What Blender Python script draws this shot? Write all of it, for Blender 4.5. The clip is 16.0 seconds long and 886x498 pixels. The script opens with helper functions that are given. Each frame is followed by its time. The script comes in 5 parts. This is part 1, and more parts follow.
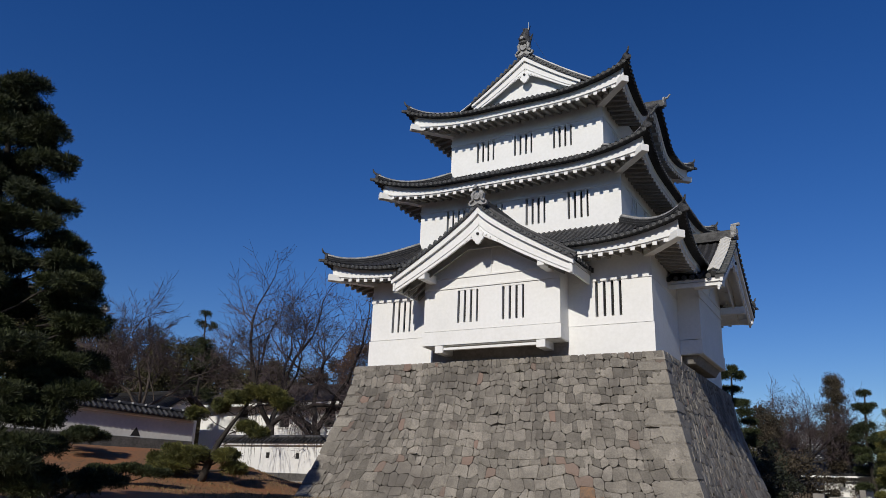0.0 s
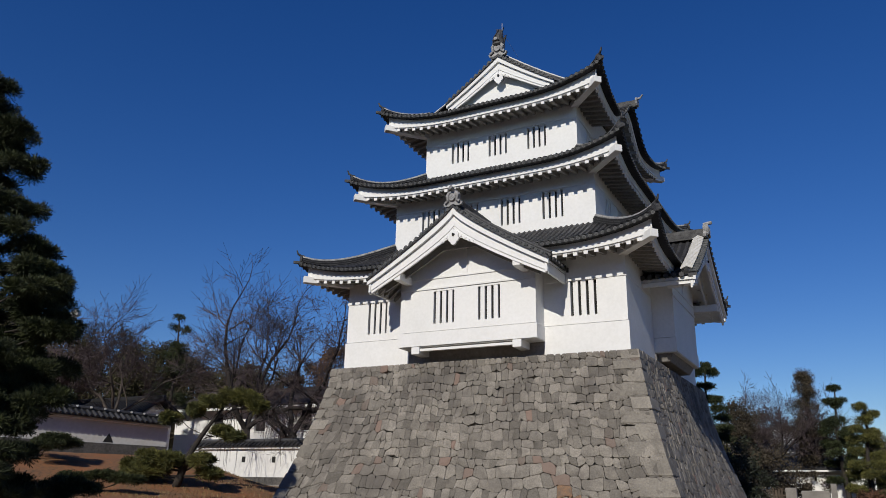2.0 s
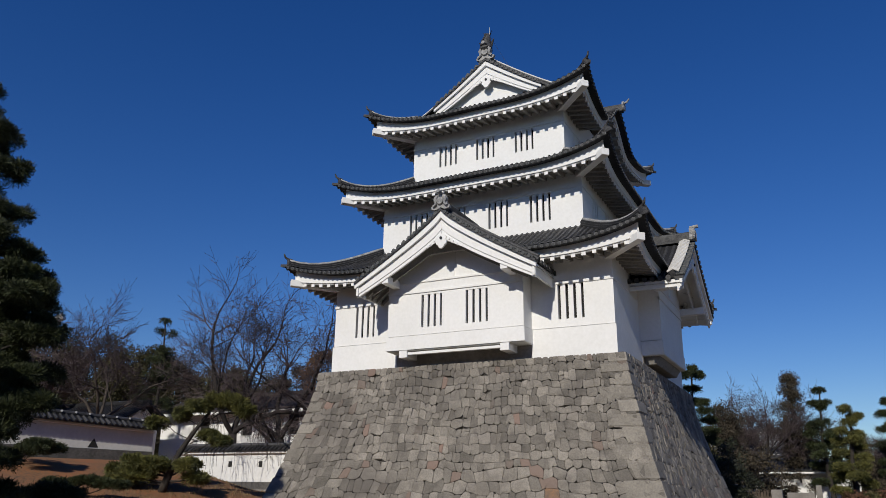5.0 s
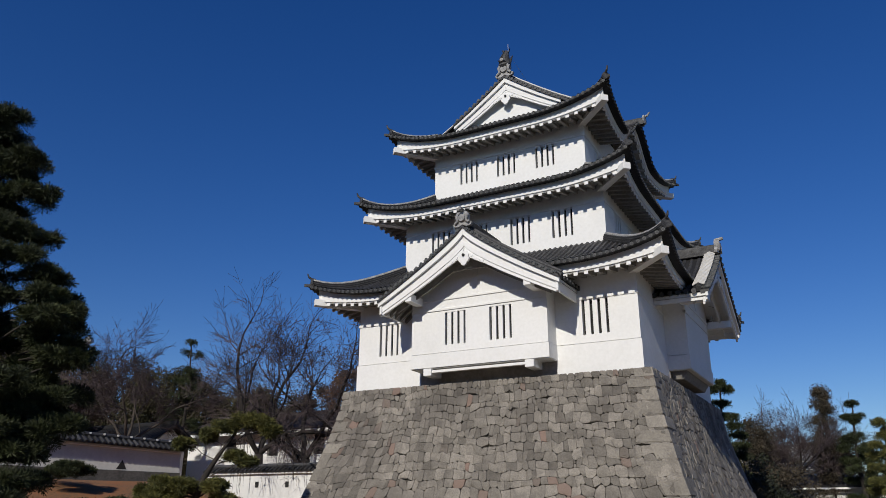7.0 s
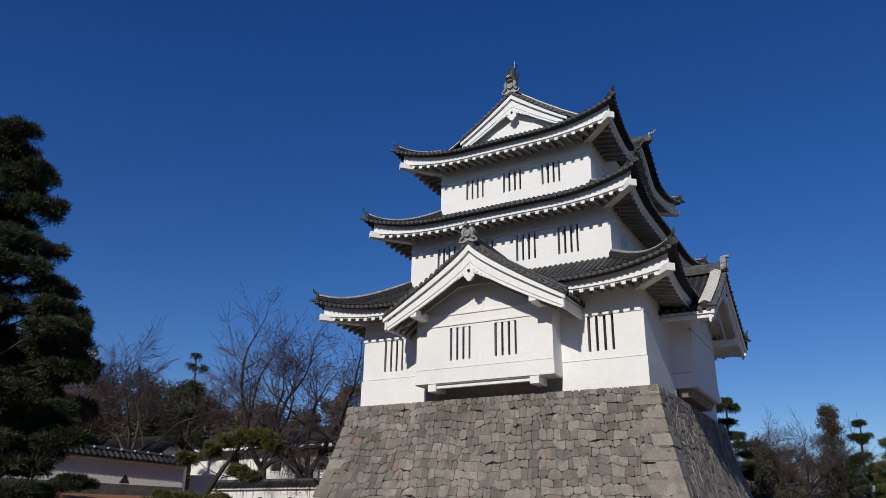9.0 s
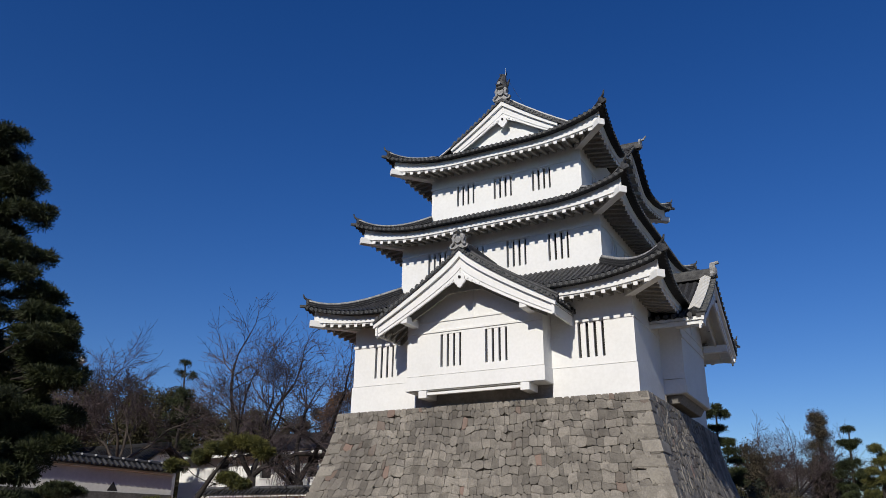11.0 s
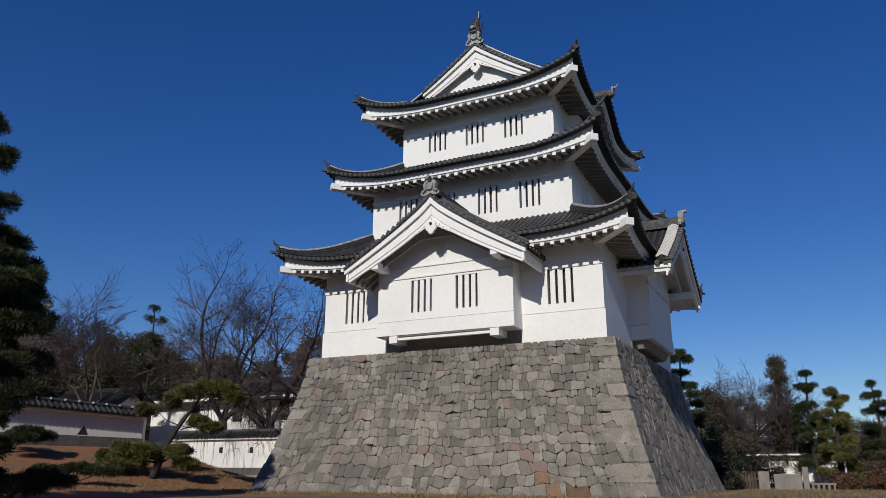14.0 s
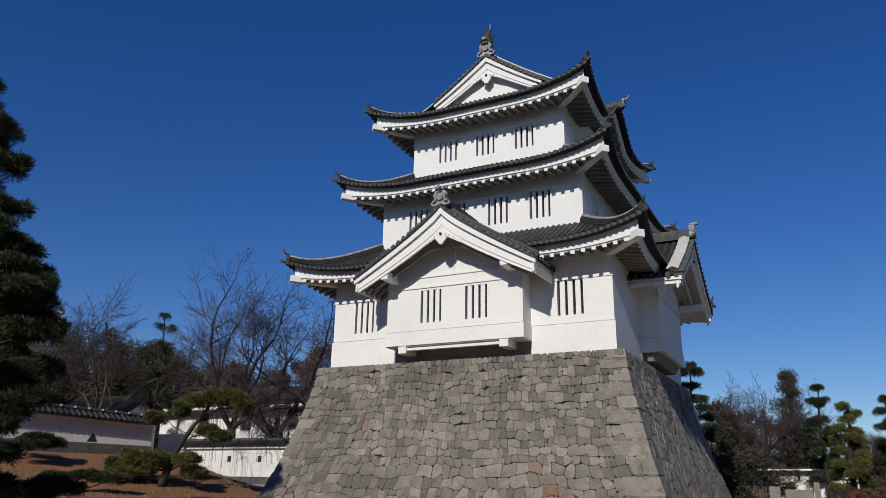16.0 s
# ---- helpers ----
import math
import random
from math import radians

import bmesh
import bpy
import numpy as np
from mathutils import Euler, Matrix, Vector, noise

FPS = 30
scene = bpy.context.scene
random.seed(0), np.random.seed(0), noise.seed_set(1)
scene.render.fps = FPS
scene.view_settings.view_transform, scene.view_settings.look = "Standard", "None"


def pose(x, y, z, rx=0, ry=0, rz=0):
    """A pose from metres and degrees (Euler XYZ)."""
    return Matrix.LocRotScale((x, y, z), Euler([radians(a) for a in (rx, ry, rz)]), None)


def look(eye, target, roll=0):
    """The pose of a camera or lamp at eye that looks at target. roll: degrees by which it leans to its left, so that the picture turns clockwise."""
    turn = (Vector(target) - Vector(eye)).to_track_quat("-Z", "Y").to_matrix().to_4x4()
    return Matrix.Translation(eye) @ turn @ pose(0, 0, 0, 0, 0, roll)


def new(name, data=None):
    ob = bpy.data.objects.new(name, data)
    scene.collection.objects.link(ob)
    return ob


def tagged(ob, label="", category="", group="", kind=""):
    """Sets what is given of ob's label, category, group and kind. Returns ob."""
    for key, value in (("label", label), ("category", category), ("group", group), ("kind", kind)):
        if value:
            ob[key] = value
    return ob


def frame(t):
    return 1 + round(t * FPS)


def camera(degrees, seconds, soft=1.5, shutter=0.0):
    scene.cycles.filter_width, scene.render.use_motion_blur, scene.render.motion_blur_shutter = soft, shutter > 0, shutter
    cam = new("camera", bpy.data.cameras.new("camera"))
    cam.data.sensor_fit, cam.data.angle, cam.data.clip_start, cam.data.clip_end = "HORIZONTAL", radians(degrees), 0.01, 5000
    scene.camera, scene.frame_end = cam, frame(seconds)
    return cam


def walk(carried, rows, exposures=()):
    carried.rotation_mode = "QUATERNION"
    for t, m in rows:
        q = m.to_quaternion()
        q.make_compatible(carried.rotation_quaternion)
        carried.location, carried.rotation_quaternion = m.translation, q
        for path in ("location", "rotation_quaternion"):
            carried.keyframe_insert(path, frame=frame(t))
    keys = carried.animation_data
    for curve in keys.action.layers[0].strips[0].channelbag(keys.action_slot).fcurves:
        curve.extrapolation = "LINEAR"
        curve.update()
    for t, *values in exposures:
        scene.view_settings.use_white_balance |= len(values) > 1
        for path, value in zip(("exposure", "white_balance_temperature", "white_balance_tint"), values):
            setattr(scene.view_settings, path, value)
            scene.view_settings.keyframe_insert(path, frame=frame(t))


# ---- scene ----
cam = camera(60.66, 16.0, soft=0.65)
Z0 = 4.70                      # height of the tower's wall foot over the ground at the stone base
EYE = (5.946, -23.761, 0.361)  # the camera is held in one spot and only turns
ROWS = [
    (0.0, 107.49, -2.04, 29.45),
    (0.5, 107.44, -1.96, 29.08),
    (1.0, 107.36, -1.76, 28.64),
    (1.5, 107.42, -1.47, 28.34),
    (2.0, 107.60, -1.02, 27.84),
    (2.5, 107.99, -0.60, 26.97),
    (3.0, 108.04, -0.36, 25.56),
    (3.5, 107.83, -0.19, 24.42),
    (4.0, 107.66, -0.22, 24.07),
    (4.5, 107.49, -0.47, 24.86),
    (5.0, 107.87, -0.72, 26.96),
    (7.5, 109.32, -0.33, 28.89),
    (8.0, 109.59, -0.37, 28.75),
    (8.5, 109.99, -0.51, 28.79),
    (9.0, 110.33, -0.81, 29.15),
    (11.3, 110.80, -0.69, 28.28),
    (11.5, 110.45, -0.67, 28.13),
    (12.0, 109.44, -0.41, 27.63),
    (12.5, 108.31, -0.21, 27.16),
    (13.0, 107.33, -0.21, 26.84),
    (13.5, 106.87, -0.28, 26.49),
    (14.0, 106.79, -0.29, 26.28),
    (14.5, 107.05, -0.44, 26.11),
    (15.0, 107.42, -0.60, 26.11),
    (15.5, 107.66, -0.71, 26.53),
    (16.0, 107.57, -0.93, 26.86),
]
walk(cam, [(t, pose(*EYE, rx, ry, rz)) for t, rx, ry, rz in ROWS], exposures=((0.0, 0.0), (9.2, 0.0), (11.0, 0.12), (11.5, 0.12), (12.5, 0.04), (13.3, -0.02), (16.0, -0.03)))

# ---- world, sun ----
SUN = Vector((0.06, -1.0, 0.63)).normalized()
world = bpy.data.worlds.new("sky")
scene.world = world
world.use_nodes = True
wn = world.node_tree.nodes
sky = wn.new("ShaderNodeTexSky")
sky.sky_type, sky.sun_disc = "NISHITA", False
sky.sun_elevation = math.asin(SUN.z)
sky.sun_rotation = math.atan2(SUN.x, SUN.y)
sky.air_density, sky.dust_density, sky.ozone_density, sky.altitude = 1.0, 0.12, 5.0, 0
wn["Background"].inputs["Strength"].default_value = 0.0795
deep = wn.new("ShaderNodeHueSaturation")
deep.inputs["Hue"].default_value, deep.inputs["Saturation"].default_value = 0.516, 1.265
world.node_tree.links.new(sky.outputs["Color"], deep.inputs["Color"])
world.node_tree.links.new(deep.outputs["Color"], wn["Background"].inputs["Color"])
sun = new("sun", bpy.data.lights.new("sun", "SUN"))
sun.data.energy, sun.data.angle, sun.data.color = 3.7, radians(0.53), (1.0, 0.94, 0.84)
sun.matrix_world = look(SUN * 80, (0, 0, 0))
scene.view_settings.exposure = 0.0

# ---- materials ----
def material(name, base, rough=0.8, second=None, scale=3.0, fine=40.0, bump=0.2, spread=0.0, island=False, metal=0.0, contrast=0.5, amount=1.0, spec=0.4, third=None, stain=None, west=None, south=None):
    """A surface whose colour wanders between base and second, at a coarse and a fine scale, with fine relief. spread: how far alike pieces differ."""
    m = bpy.data.materials.new(name)
    m.use_nodes = True
    nt = m.node_tree
    n, link = nt.nodes, nt.links.new
    b = n["Principled BSDF"]
    b.inputs["Roughness"].default_value, b.inputs["Metallic"].default_value = rough, metal
    b.inputs["Specular IOR Level"].default_value = spec
    co = n.new("ShaderNodeTexCoord")
    geo = n.new("ShaderNodeNewGeometry")
    big, small = n.new("ShaderNodeTexNoise"), n.new("ShaderNodeTexNoise")
    big.inputs["Scale"].default_value, big.inputs["Detail"].default_value = scale, 5.0
    small.inputs["Scale"].default_value, small.inputs["Detail"].default_value = fine, 4.0
    link(geo.outputs["Position"], big.inputs["Vector"])
    link(geo.outputs["Position"], small.inputs["Vector"])
    add = n.new("ShaderNodeMath")
    add.operation = "ADD"
    link(big.outputs["Fac"], add.inputs[0])
    link(small.outputs["Fac"], add.inputs[1])
    ramp = n.new("ShaderNodeMapRange")
    ramp.inputs["From Min"].default_value, ramp.inputs["From Max"].default_value = 1.0 - contrast / 2, 1.0 + contrast / 2
    ramp.inputs["To Max"].default_value = amount
    link(add.outputs[0], ramp.inputs["Value"])
    mix = n.new("ShaderNodeMix")
    mix.data_type = "RGBA"
    second = second or tuple(c * 0.8 for c in base)
    mix.inputs["A"].default_value, mix.inputs["B"].default_value = (*base, 1), (*second, 1)
    link(ramp.outputs["Result"], mix.inputs["Factor"])
    colour = mix.outputs["Result"]

    def over(colour, tint, scale, lo, hi, most):
        patch, rng_, mx = n.new("ShaderNodeTexNoise"), n.new("ShaderNodeMapRange"), n.new("ShaderNodeMix")
        patch.inputs["Scale"].default_value, patch.inputs["Detail"].default_value = scale, 6.0
        link(geo.outputs["Position"], patch.inputs["Vector"])
        rng_.inputs["From Min"].default_value, rng_.inputs["From Max"].default_value, rng_.inputs["To Max"].default_value = lo, hi, most
        link(patch.outputs["Fac"], rng_.inputs["Value"])
        mx.data_type = "RGBA"
        link(rng_.outputs["Result"], mx.inputs["Factor"])
        link(colour, mx.inputs["A"])
        mx.inputs["B"].default_value = (*tint, 1)
        return mx.outputs["Result"]

    if stain:
        colour = over(colour, stain, 0.55, 0.50, 0.68, 0.75)
        colour = over(colour, stain, 3.2, 0.55, 0.72, 0.7)
    if west:
        cut, mx = n.new("ShaderNodeMapRange"), n.new("ShaderNodeMix")
        sep = n.new("ShaderNodeSeparateXYZ")
        link(geo.outputs["Position"], sep.inputs[0])
        link(sep.outputs["X"], cut.inputs["Value"])
        cut.inputs["From Min"].default_value, cut.inputs["From Max"].default_value = -13.0, -8.0
        mx.data_type = "RGBA"
        link(cut.outputs["Result"], mx.inputs["Factor"])
        mx.inputs["A"].default_value = (*west, 1)
        link(colour, mx.inputs["B"])
        wob = n.new("ShaderNodeMix")
        wob.data_type = "RGBA"
        link(ramp.outputs["Result"], wob.inputs["Factor"])
        link(mx.outputs["Result"], wob.inputs["A"])
        link(colour, wob.inputs["B"])
        colour = wob.outputs["Result"]
    if south:
        # unseen pale gravel south of the tower, added to bounce warm light upwards
        sep2 = n.new("ShaderNodeSeparateXYZ")
        link(geo.outputs["Position"], sep2.inputs[0])
        edge = []
        for axis, lo, hi in (("Y", -2.6, -3.8), ("X", -4.0, -1.0)):
            r2 = n.new("ShaderNodeMapRange")
            r2.inputs["From Min"].default_value, r2.inputs["From Max"].default_value = lo, hi
            link(sep2.outputs[axis], r2.inputs["Value"])
            edge.append(r2.outputs["Result"])
        both, mx = n.new("ShaderNodeMath"), n.new("ShaderNodeMix")
        both.operation = "MULTIPLY"
        link(edge[0], both.inputs[0])
        link(edge[1], both.inputs[1])
        mx.data_type = "RGBA"
        link(both.outputs[0], mx.inputs["Factor"])
        link(colour, mx.inputs["A"])
        mx.inputs["B"].default_value = (*south, 1)
        colour = mx.outputs["Result"]
    if spread:
        who = geo if island else n.new("ShaderNodeObjectInfo")
        rnd = who.outputs["Random Per Island" if island else "Random"]
        if third:
            far = n.new("ShaderNodeMapRange")
            far.inputs["From Min"].default_value, far.inputs["From Max"].default_value = 0.955, 1.0
            link(rnd, far.inputs["Value"])
            m3 = n.new("ShaderNodeMix")
            m3.data_type = "RGBA"
            link(far.outputs["Result"], m3.inputs["Factor"])
            link(colour, m3.inputs["A"])
            m3.inputs["B"].default_value = (*third, 1)
            colour = m3.outputs["Result"]
            wide = n.new("ShaderNodeMath")
            wide.operation = "MULTIPLY_ADD"
            wide.inputs[1].default_value, wide.inputs[2].default_value = 7.31, 0.0
            link(rnd, wide.inputs[0])
            frac = n.new("ShaderNodeMath")
            frac.operation = "FRACT"
            link(wide.outputs[0], frac.inputs[0])
            rnd = frac.outputs[0]
        val = n.new("ShaderNodeMapRange")
        val.inputs["To Min"].default_value, val.inputs["To Max"].default_value = 1 - spread, 1 + spread
        link(rnd, val.inputs["Value"])
        hsv = n.new("ShaderNodeHueSaturation")
        link(val.outputs["Result"], hsv.inputs["Value"])
        link(colour, hsv.inputs["Color"])
        colour = hsv.outputs["Color"]
    link(colour, b.inputs["Base Color"])
    if bump:
        bp = n.new("ShaderNodeBump")
        bp.inputs["Strength"].default_value, bp.inputs["Distance"].default_value = bump, 0.03
        link(add.outputs[0], bp.inputs["Height"])
        link(bp.outputs["Normal"], b.inputs["Normal"])
    return m


PLASTER = material("white_plaster", (0.80, 0.80, 0.785), 0.85, (0.71, 0.71, 0.69), 0.9, 9.0, 0.05, contrast=0.7)
# White plaster greyed so that the left wall's shade comes out deeper.
SHADE_GREYED_PLASTER = material("shade_greyed_wall_plaster", (0.62, 0.61, 0.58), 0.9, (0.50, 0.49, 0.47), 0.8, 7.0, 0.12, contrast=0.8)
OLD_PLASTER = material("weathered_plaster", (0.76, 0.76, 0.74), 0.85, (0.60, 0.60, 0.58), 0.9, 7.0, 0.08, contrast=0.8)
# Plaster darkened beyond its ageing: the under-eave shade sits in this colour.
SHADED_SOFFIT = material("shade_dark_plaster", (0.27, 0.255, 0.23), 0.9, (0.17, 0.16, 0.145), 1.6, 10.0, 0.1)
TILE = material("smoked_roof_tile", (0.060, 0.060, 0.062), 0.5, (0.024, 0.024, 0.026), 2.0, 25.0, 0.15, spread=0.35, spec=0.3)
TILE_BED = material("roof_tile_bed", (0.012, 0.0123, 0.0135), 0.6, (0.026, 0.026, 0.028), 2.0, 25.0, 0.2, spec=0.25)
TILE_END = material("pale_rimmed_tile_end", (0.11, 0.11, 0.108), 0.6, (0.024, 0.030, 0.032), 9.0, 40.0, 0.2, contrast=0.35)
TILE_BOSS = material("dark_tile_end_boss", (0.022, 0.022, 0.024), 0.6, (0.045, 0.045, 0.046), 9.0, 40.0, 0.2)
# Rafter plaster with the shade under the eaves put into its colour.
SHADED_RAFTER = material("shade_dark_rafter", (0.31, 0.295, 0.265), 0.9, (0.21, 0.20, 0.18), 1.6, 12.0, 0.1)
HIP = material("dark_stacked_ridge_tile", (0.09, 0.09, 0.09), 0.6, (0.022, 0.022, 0.024), 5.0, 30.0, 0.2, spec=0.25)
# Brown tone of the shade under the bays, put into a plaster colour.
UNDER_SHADE = material("shade_brown_plaster", (0.36, 0.33, 0.29), 0.9, (0.22, 0.20, 0.18), 1.5, 9.0, 0.2)
ORNAMENT = material("grey_ridge_tile", (0.40, 0.395, 0.385), 0.6, (0.13, 0.13, 0.13), 6.0, 40.0, 0.2)
PALE = material("pale_tile_mortar", (0.62, 0.61, 0.58), 0.8, (0.48, 0.47, 0.45), 3.0, 20.0, 0.1)
STONE = material("rough_grey_stone", (0.250, 0.229, 0.198), 0.9, (0.150, 0.137, 0.118), 2.4, 22.0, 0.8, spread=0.33, stain=(0.115, 0.104, 0.092), third=(0.26, 0.185, 0.15))
STONE_RUST = material("rust_stained_stone", (0.22, 0.13, 0.075), 0.9, (0.13, 0.095, 0.07), 5.0, 22.0, 1.0, spread=0.3)
STONE_REST = material("rough_grey_stone_joined", (0.250, 0.229, 0.198), 0.9, (0.150, 0.137, 0.118), 2.4, 22.0, 0.8, spread=0.33, stain=(0.115, 0.104, 0.092), island=True, third=(0.26, 0.185, 0.15))
CORNER_STONE = material("dressed_corner_stone", (0.255, 0.235, 0.20), 0.9, (0.17, 0.156, 0.135), 2.4, 18.0, 0.7, spread=0.2)
STONE_CORE = material("dark_joint_fill", (0.09, 0.083, 0.073), 0.95, (0.05, 0.046, 0.042), 3.0, 20.0, 0.3)
DARK = material("dark_interior_wood", (0.02, 0.019, 0.018), 0.8, (0.012, 0.012, 0.012), 2.0, 20.0, 0.1)
# south is the pale tone of unseen ground, added as a reflector for the eaves.
DIRT = material("dry_grass_ground", (0.21, 0.155, 0.085), 0.95, (0.075, 0.052, 0.031), 0.35, 9.0, 0.3, west=(0.25, 0.088, 0.030), south=(0.42, 0.36, 0.275))


# ---- building helpers ----
class Geo:
    """Collects vertices and faces of one mesh."""

    def __init__(self):
        self.v, self.f = [], []

    def add(self, verts, faces):
        k = len(self.v)
        self.v.extend(tuple(p) for p in verts)
        self.f.extend(tuple(i + k for i in q) for q in faces)
        return self

    def box(self, x0, y0, z0, x1, y1, z1):
        return self.hexa([(x0, y0, z0), (x1, y0, z0), (x1, y1, z0), (x0, y1, z0), (x0, y0, z1), (x1, y0, z1), (x1, y1, z1), (x0, y1, z1)])

    def hexa(self, p):
        return self.add(p, [(3, 2, 1, 0), (4, 5, 6, 7), (0, 1, 5, 4), (1, 2, 6, 5), (2, 3, 7, 6), (3, 0, 4, 7)])

    def beam(self, a, b, width, height, up=(0, 0, 1)):
        """A straight bar from a to b; a and b are the middle of its top edge's ends."""
        a, b, up = Vector(a), Vector(b), Vector(up)
        side = (b - a).cross(up).normalized() * (width / 2)
        dn = Vector((0, 0, -height))
        return self.hexa([a - side + dn, a + side + dn, b + side + dn, b - side + dn, a - side, a + side, b + side, b - side])

    def tube(self, pts, radii, n=6, caps=True):
        pts = [Vector(p) for p in pts]
        k = len(self.v)
        ref = None
        for i, p in enumerate(pts):
            d = (pts[min(i + 1, len(pts) - 1)] - pts[max(i - 1, 0)])
            d = d.normalized() if d.length > 1e-9 else Vector((0, 0, 1))
            if ref is None:
                ref = d.orthogonal().normalized()
            ref = (ref - d * ref.dot(d))
            ref = ref.normalized() if ref.length > 1e-6 else d.orthogonal().normalized()
            bi = d.cross(ref)
            for j in range(n):
                a = 2 * math.pi * j / n
                self.v.append(tuple(p + (ref * math.cos(a) + bi * math.sin(a)) * radii[i]))
        for i in range(len(pts) - 1):
            for j in range(n):
                j2 = (j + 1) % n
                self.f.append((k + i * n + j, k + i * n + j2, k + (i + 1) * n + j2, k + (i + 1) * n + j))
        if caps:
            self.f.append(tuple(k + j for j in reversed(range(n))))
            self.f.append(tuple(k + (len(pts) - 1) * n + j for j in range(n)))
        return self

    def slab(self, outline, depth):
        """A flat outline (3D points in order) made thick along the vector depth."""
        depth = Vector(depth)
        n = len(outline)
        pts = [Vector(p) for p in outline]
        return self.add([*pts, *(p + depth for p in pts)], [tuple(range(n)), tuple(reversed(range(n, 2 * n))), *((i, i + n, (i + 1) % n + n, (i + 1) % n) for i in range(n))])

    def ribbon(self, lower, upper, depth):
        """A strip between two rows of points, made thick along depth (a vector, or one for each point)."""
        n = len(lower)
        ds = [Vector(depth)] * n if not isinstance(depth, list) else [Vector(d) for d in depth]
        lo, up = [Vector(p) for p in lower], [Vector(p) for p in upper]
        verts = lo + up + [p + d for p, d in zip(lo, ds)] + [p + d for p, d in zip(up, ds)]
        faces = []
        for i in range(n - 1):
            faces += [(i, i + 1, n + i + 1, n + i), (2 * n + i, 3 * n + i, 3 * n + i + 1, 2 * n + i + 1), (i, 2 * n + i, 2 * n + i + 1, i + 1), (n + i, n + i + 1, 3 * n + i + 1, 3 * n + i)]
        faces += [(0, n, 3 * n, 2 * n), (n - 1, 3 * n - 1, 4 * n - 1, 2 * n - 1)]
        return self.add(verts, faces)


ROOT = {}


def thing(name, at, label, category, group="", kind=""):
    ob = new(name)
    ob.empty_display_size = 0.2
    ob.location = at
    ROOT[ob] = Vector(at)
    return tagged(ob, label, category, group, kind)


def to_mesh(name, geo, shift=None, smooth=False, fix=True):
    me = bpy.data.meshes.new(name)
    verts = geo.v if shift is None else [(a - shift[0], b - shift[1], c - shift[2]) for a, b, c in geo.v]
    me.from_pydata(verts, [], geo.f)
    if fix:
        bm = bmesh.new()
        bm.from_mesh(me)
        bmesh.ops.recalc_face_normals(bm, faces=bm.faces)
        bm.to_mesh(me)
        bm.free()
    if smooth:
        me.shade_smooth()
    return me


def part(name, geo, mat, parent, label="", smooth=False, fix=True, bevel=0.0, kind=""):
    """A mesh in world metres as a part of a thing (or of one of its parts)."""
    at = ROOT[parent]
    me = to_mesh(name, geo, at, smooth, fix)
    me.materials.append(mat)
    ob = new(name, me)
    ob.parent = parent
    ROOT[ob] = at
    if bevel:
        b = ob.modifiers.new("edge", "BEVEL")
        b.width, b.segments, b.limit_method, b.angle_limit = bevel, 2, "ANGLE", radians(40)
    return tagged(ob, label, kind=kind)


def piece(name, me, parent, m):
    """One of many alike pieces on shared mesh data, at the world pose m."""
    ob = new(name, me)
    ob.parent = parent
    ob.matrix_basis = Matrix.Translation(-ROOT[parent]) @ m
    ROOT[ob] = ROOT[parent]
    return ob


def solid(name, geo, mat, label, category, at=(0, 0, 0), smooth=False, bevel=0.0, group="", kind="", fix=True):
    """A thing, or a piece of the setting, that is one mesh."""
    me = to_mesh(name, geo, at, smooth, fix)
    me.materials.append(mat)
    ob = new(name, me)
    ob.location = at
    ROOT[ob] = Vector(at)
    if bevel:
        b = ob.modifiers.new("edge", "BEVEL")
        b.width, b.segments, b.limit_method, b.angle_limit = bevel, 2, "ANGLE", radians(40)
    return tagged(ob, label, category, group, kind)


def panel(geo, o, du, dn, u0, u1, z0, z1, w0, w1, holes=()):
    """An upright slab with openings. o: a corner; du along it, dn into the building; holes: u0, u1, z0, z1."""
    o, du, dn = Vector(o), Vector(du), Vector(dn)
    us = sorted({u0, u1, *(h[0] for h in holes), *(h[1] for h in holes)})
    zs = sorted({z0, z1, *(h[2] for h in holes), *(h[3] for h in holes)})
    us, zs = [u for u in us if u0 <= u <= u1], [z for z in zs if z0 <= z <= z1]

    def full(i, j):
        if not (0 <= i < len(us) - 1 and 0 <= j < len(zs) - 1):
            return False
        u, z = (us[i] + us[i + 1]) / 2, (zs[j] + zs[j + 1]) / 2
        return not any(h[0] < u < h[1] and h[2] < z < h[3] for h in holes)

    ids = {}

    def vert(i, j, w):
        if (i, j, w) not in ids:
            ids[i, j, w] = len(geo.v)
            p = o + du * us[i] + dn * (w1 if w else w0)
            geo.v.append((p.x, p.y, p.z + zs[j]))
        return ids[i, j, w]

    for i in range(len(us) - 1):
        for j in range(len(zs) - 1):
            if not full(i, j):
                continue
            geo.f.append((vert(i, j, 0), vert(i + 1, j, 0), vert(i + 1, j + 1, 0), vert(i, j + 1, 0)))
            geo.f.append((vert(i, j, 1), vert(i, j + 1, 1), vert(i + 1, j + 1, 1), vert(i + 1, j, 1)))
            for (a, b), (p, q) in (((i - 1, j), ((i, j + 1), (i, j))), ((i + 1, j), ((i + 1, j), (i + 1, j + 1))), ((i, j - 1), ((i, j), (i + 1, j))), ((i, j + 1), ((i + 1, j + 1), (i, j + 1)))):
                if not full(a, b):
                    geo.f.append((vert(*p, 0), vert(*p, 1), vert(*q, 1), vert(*q, 0)))
    return geo


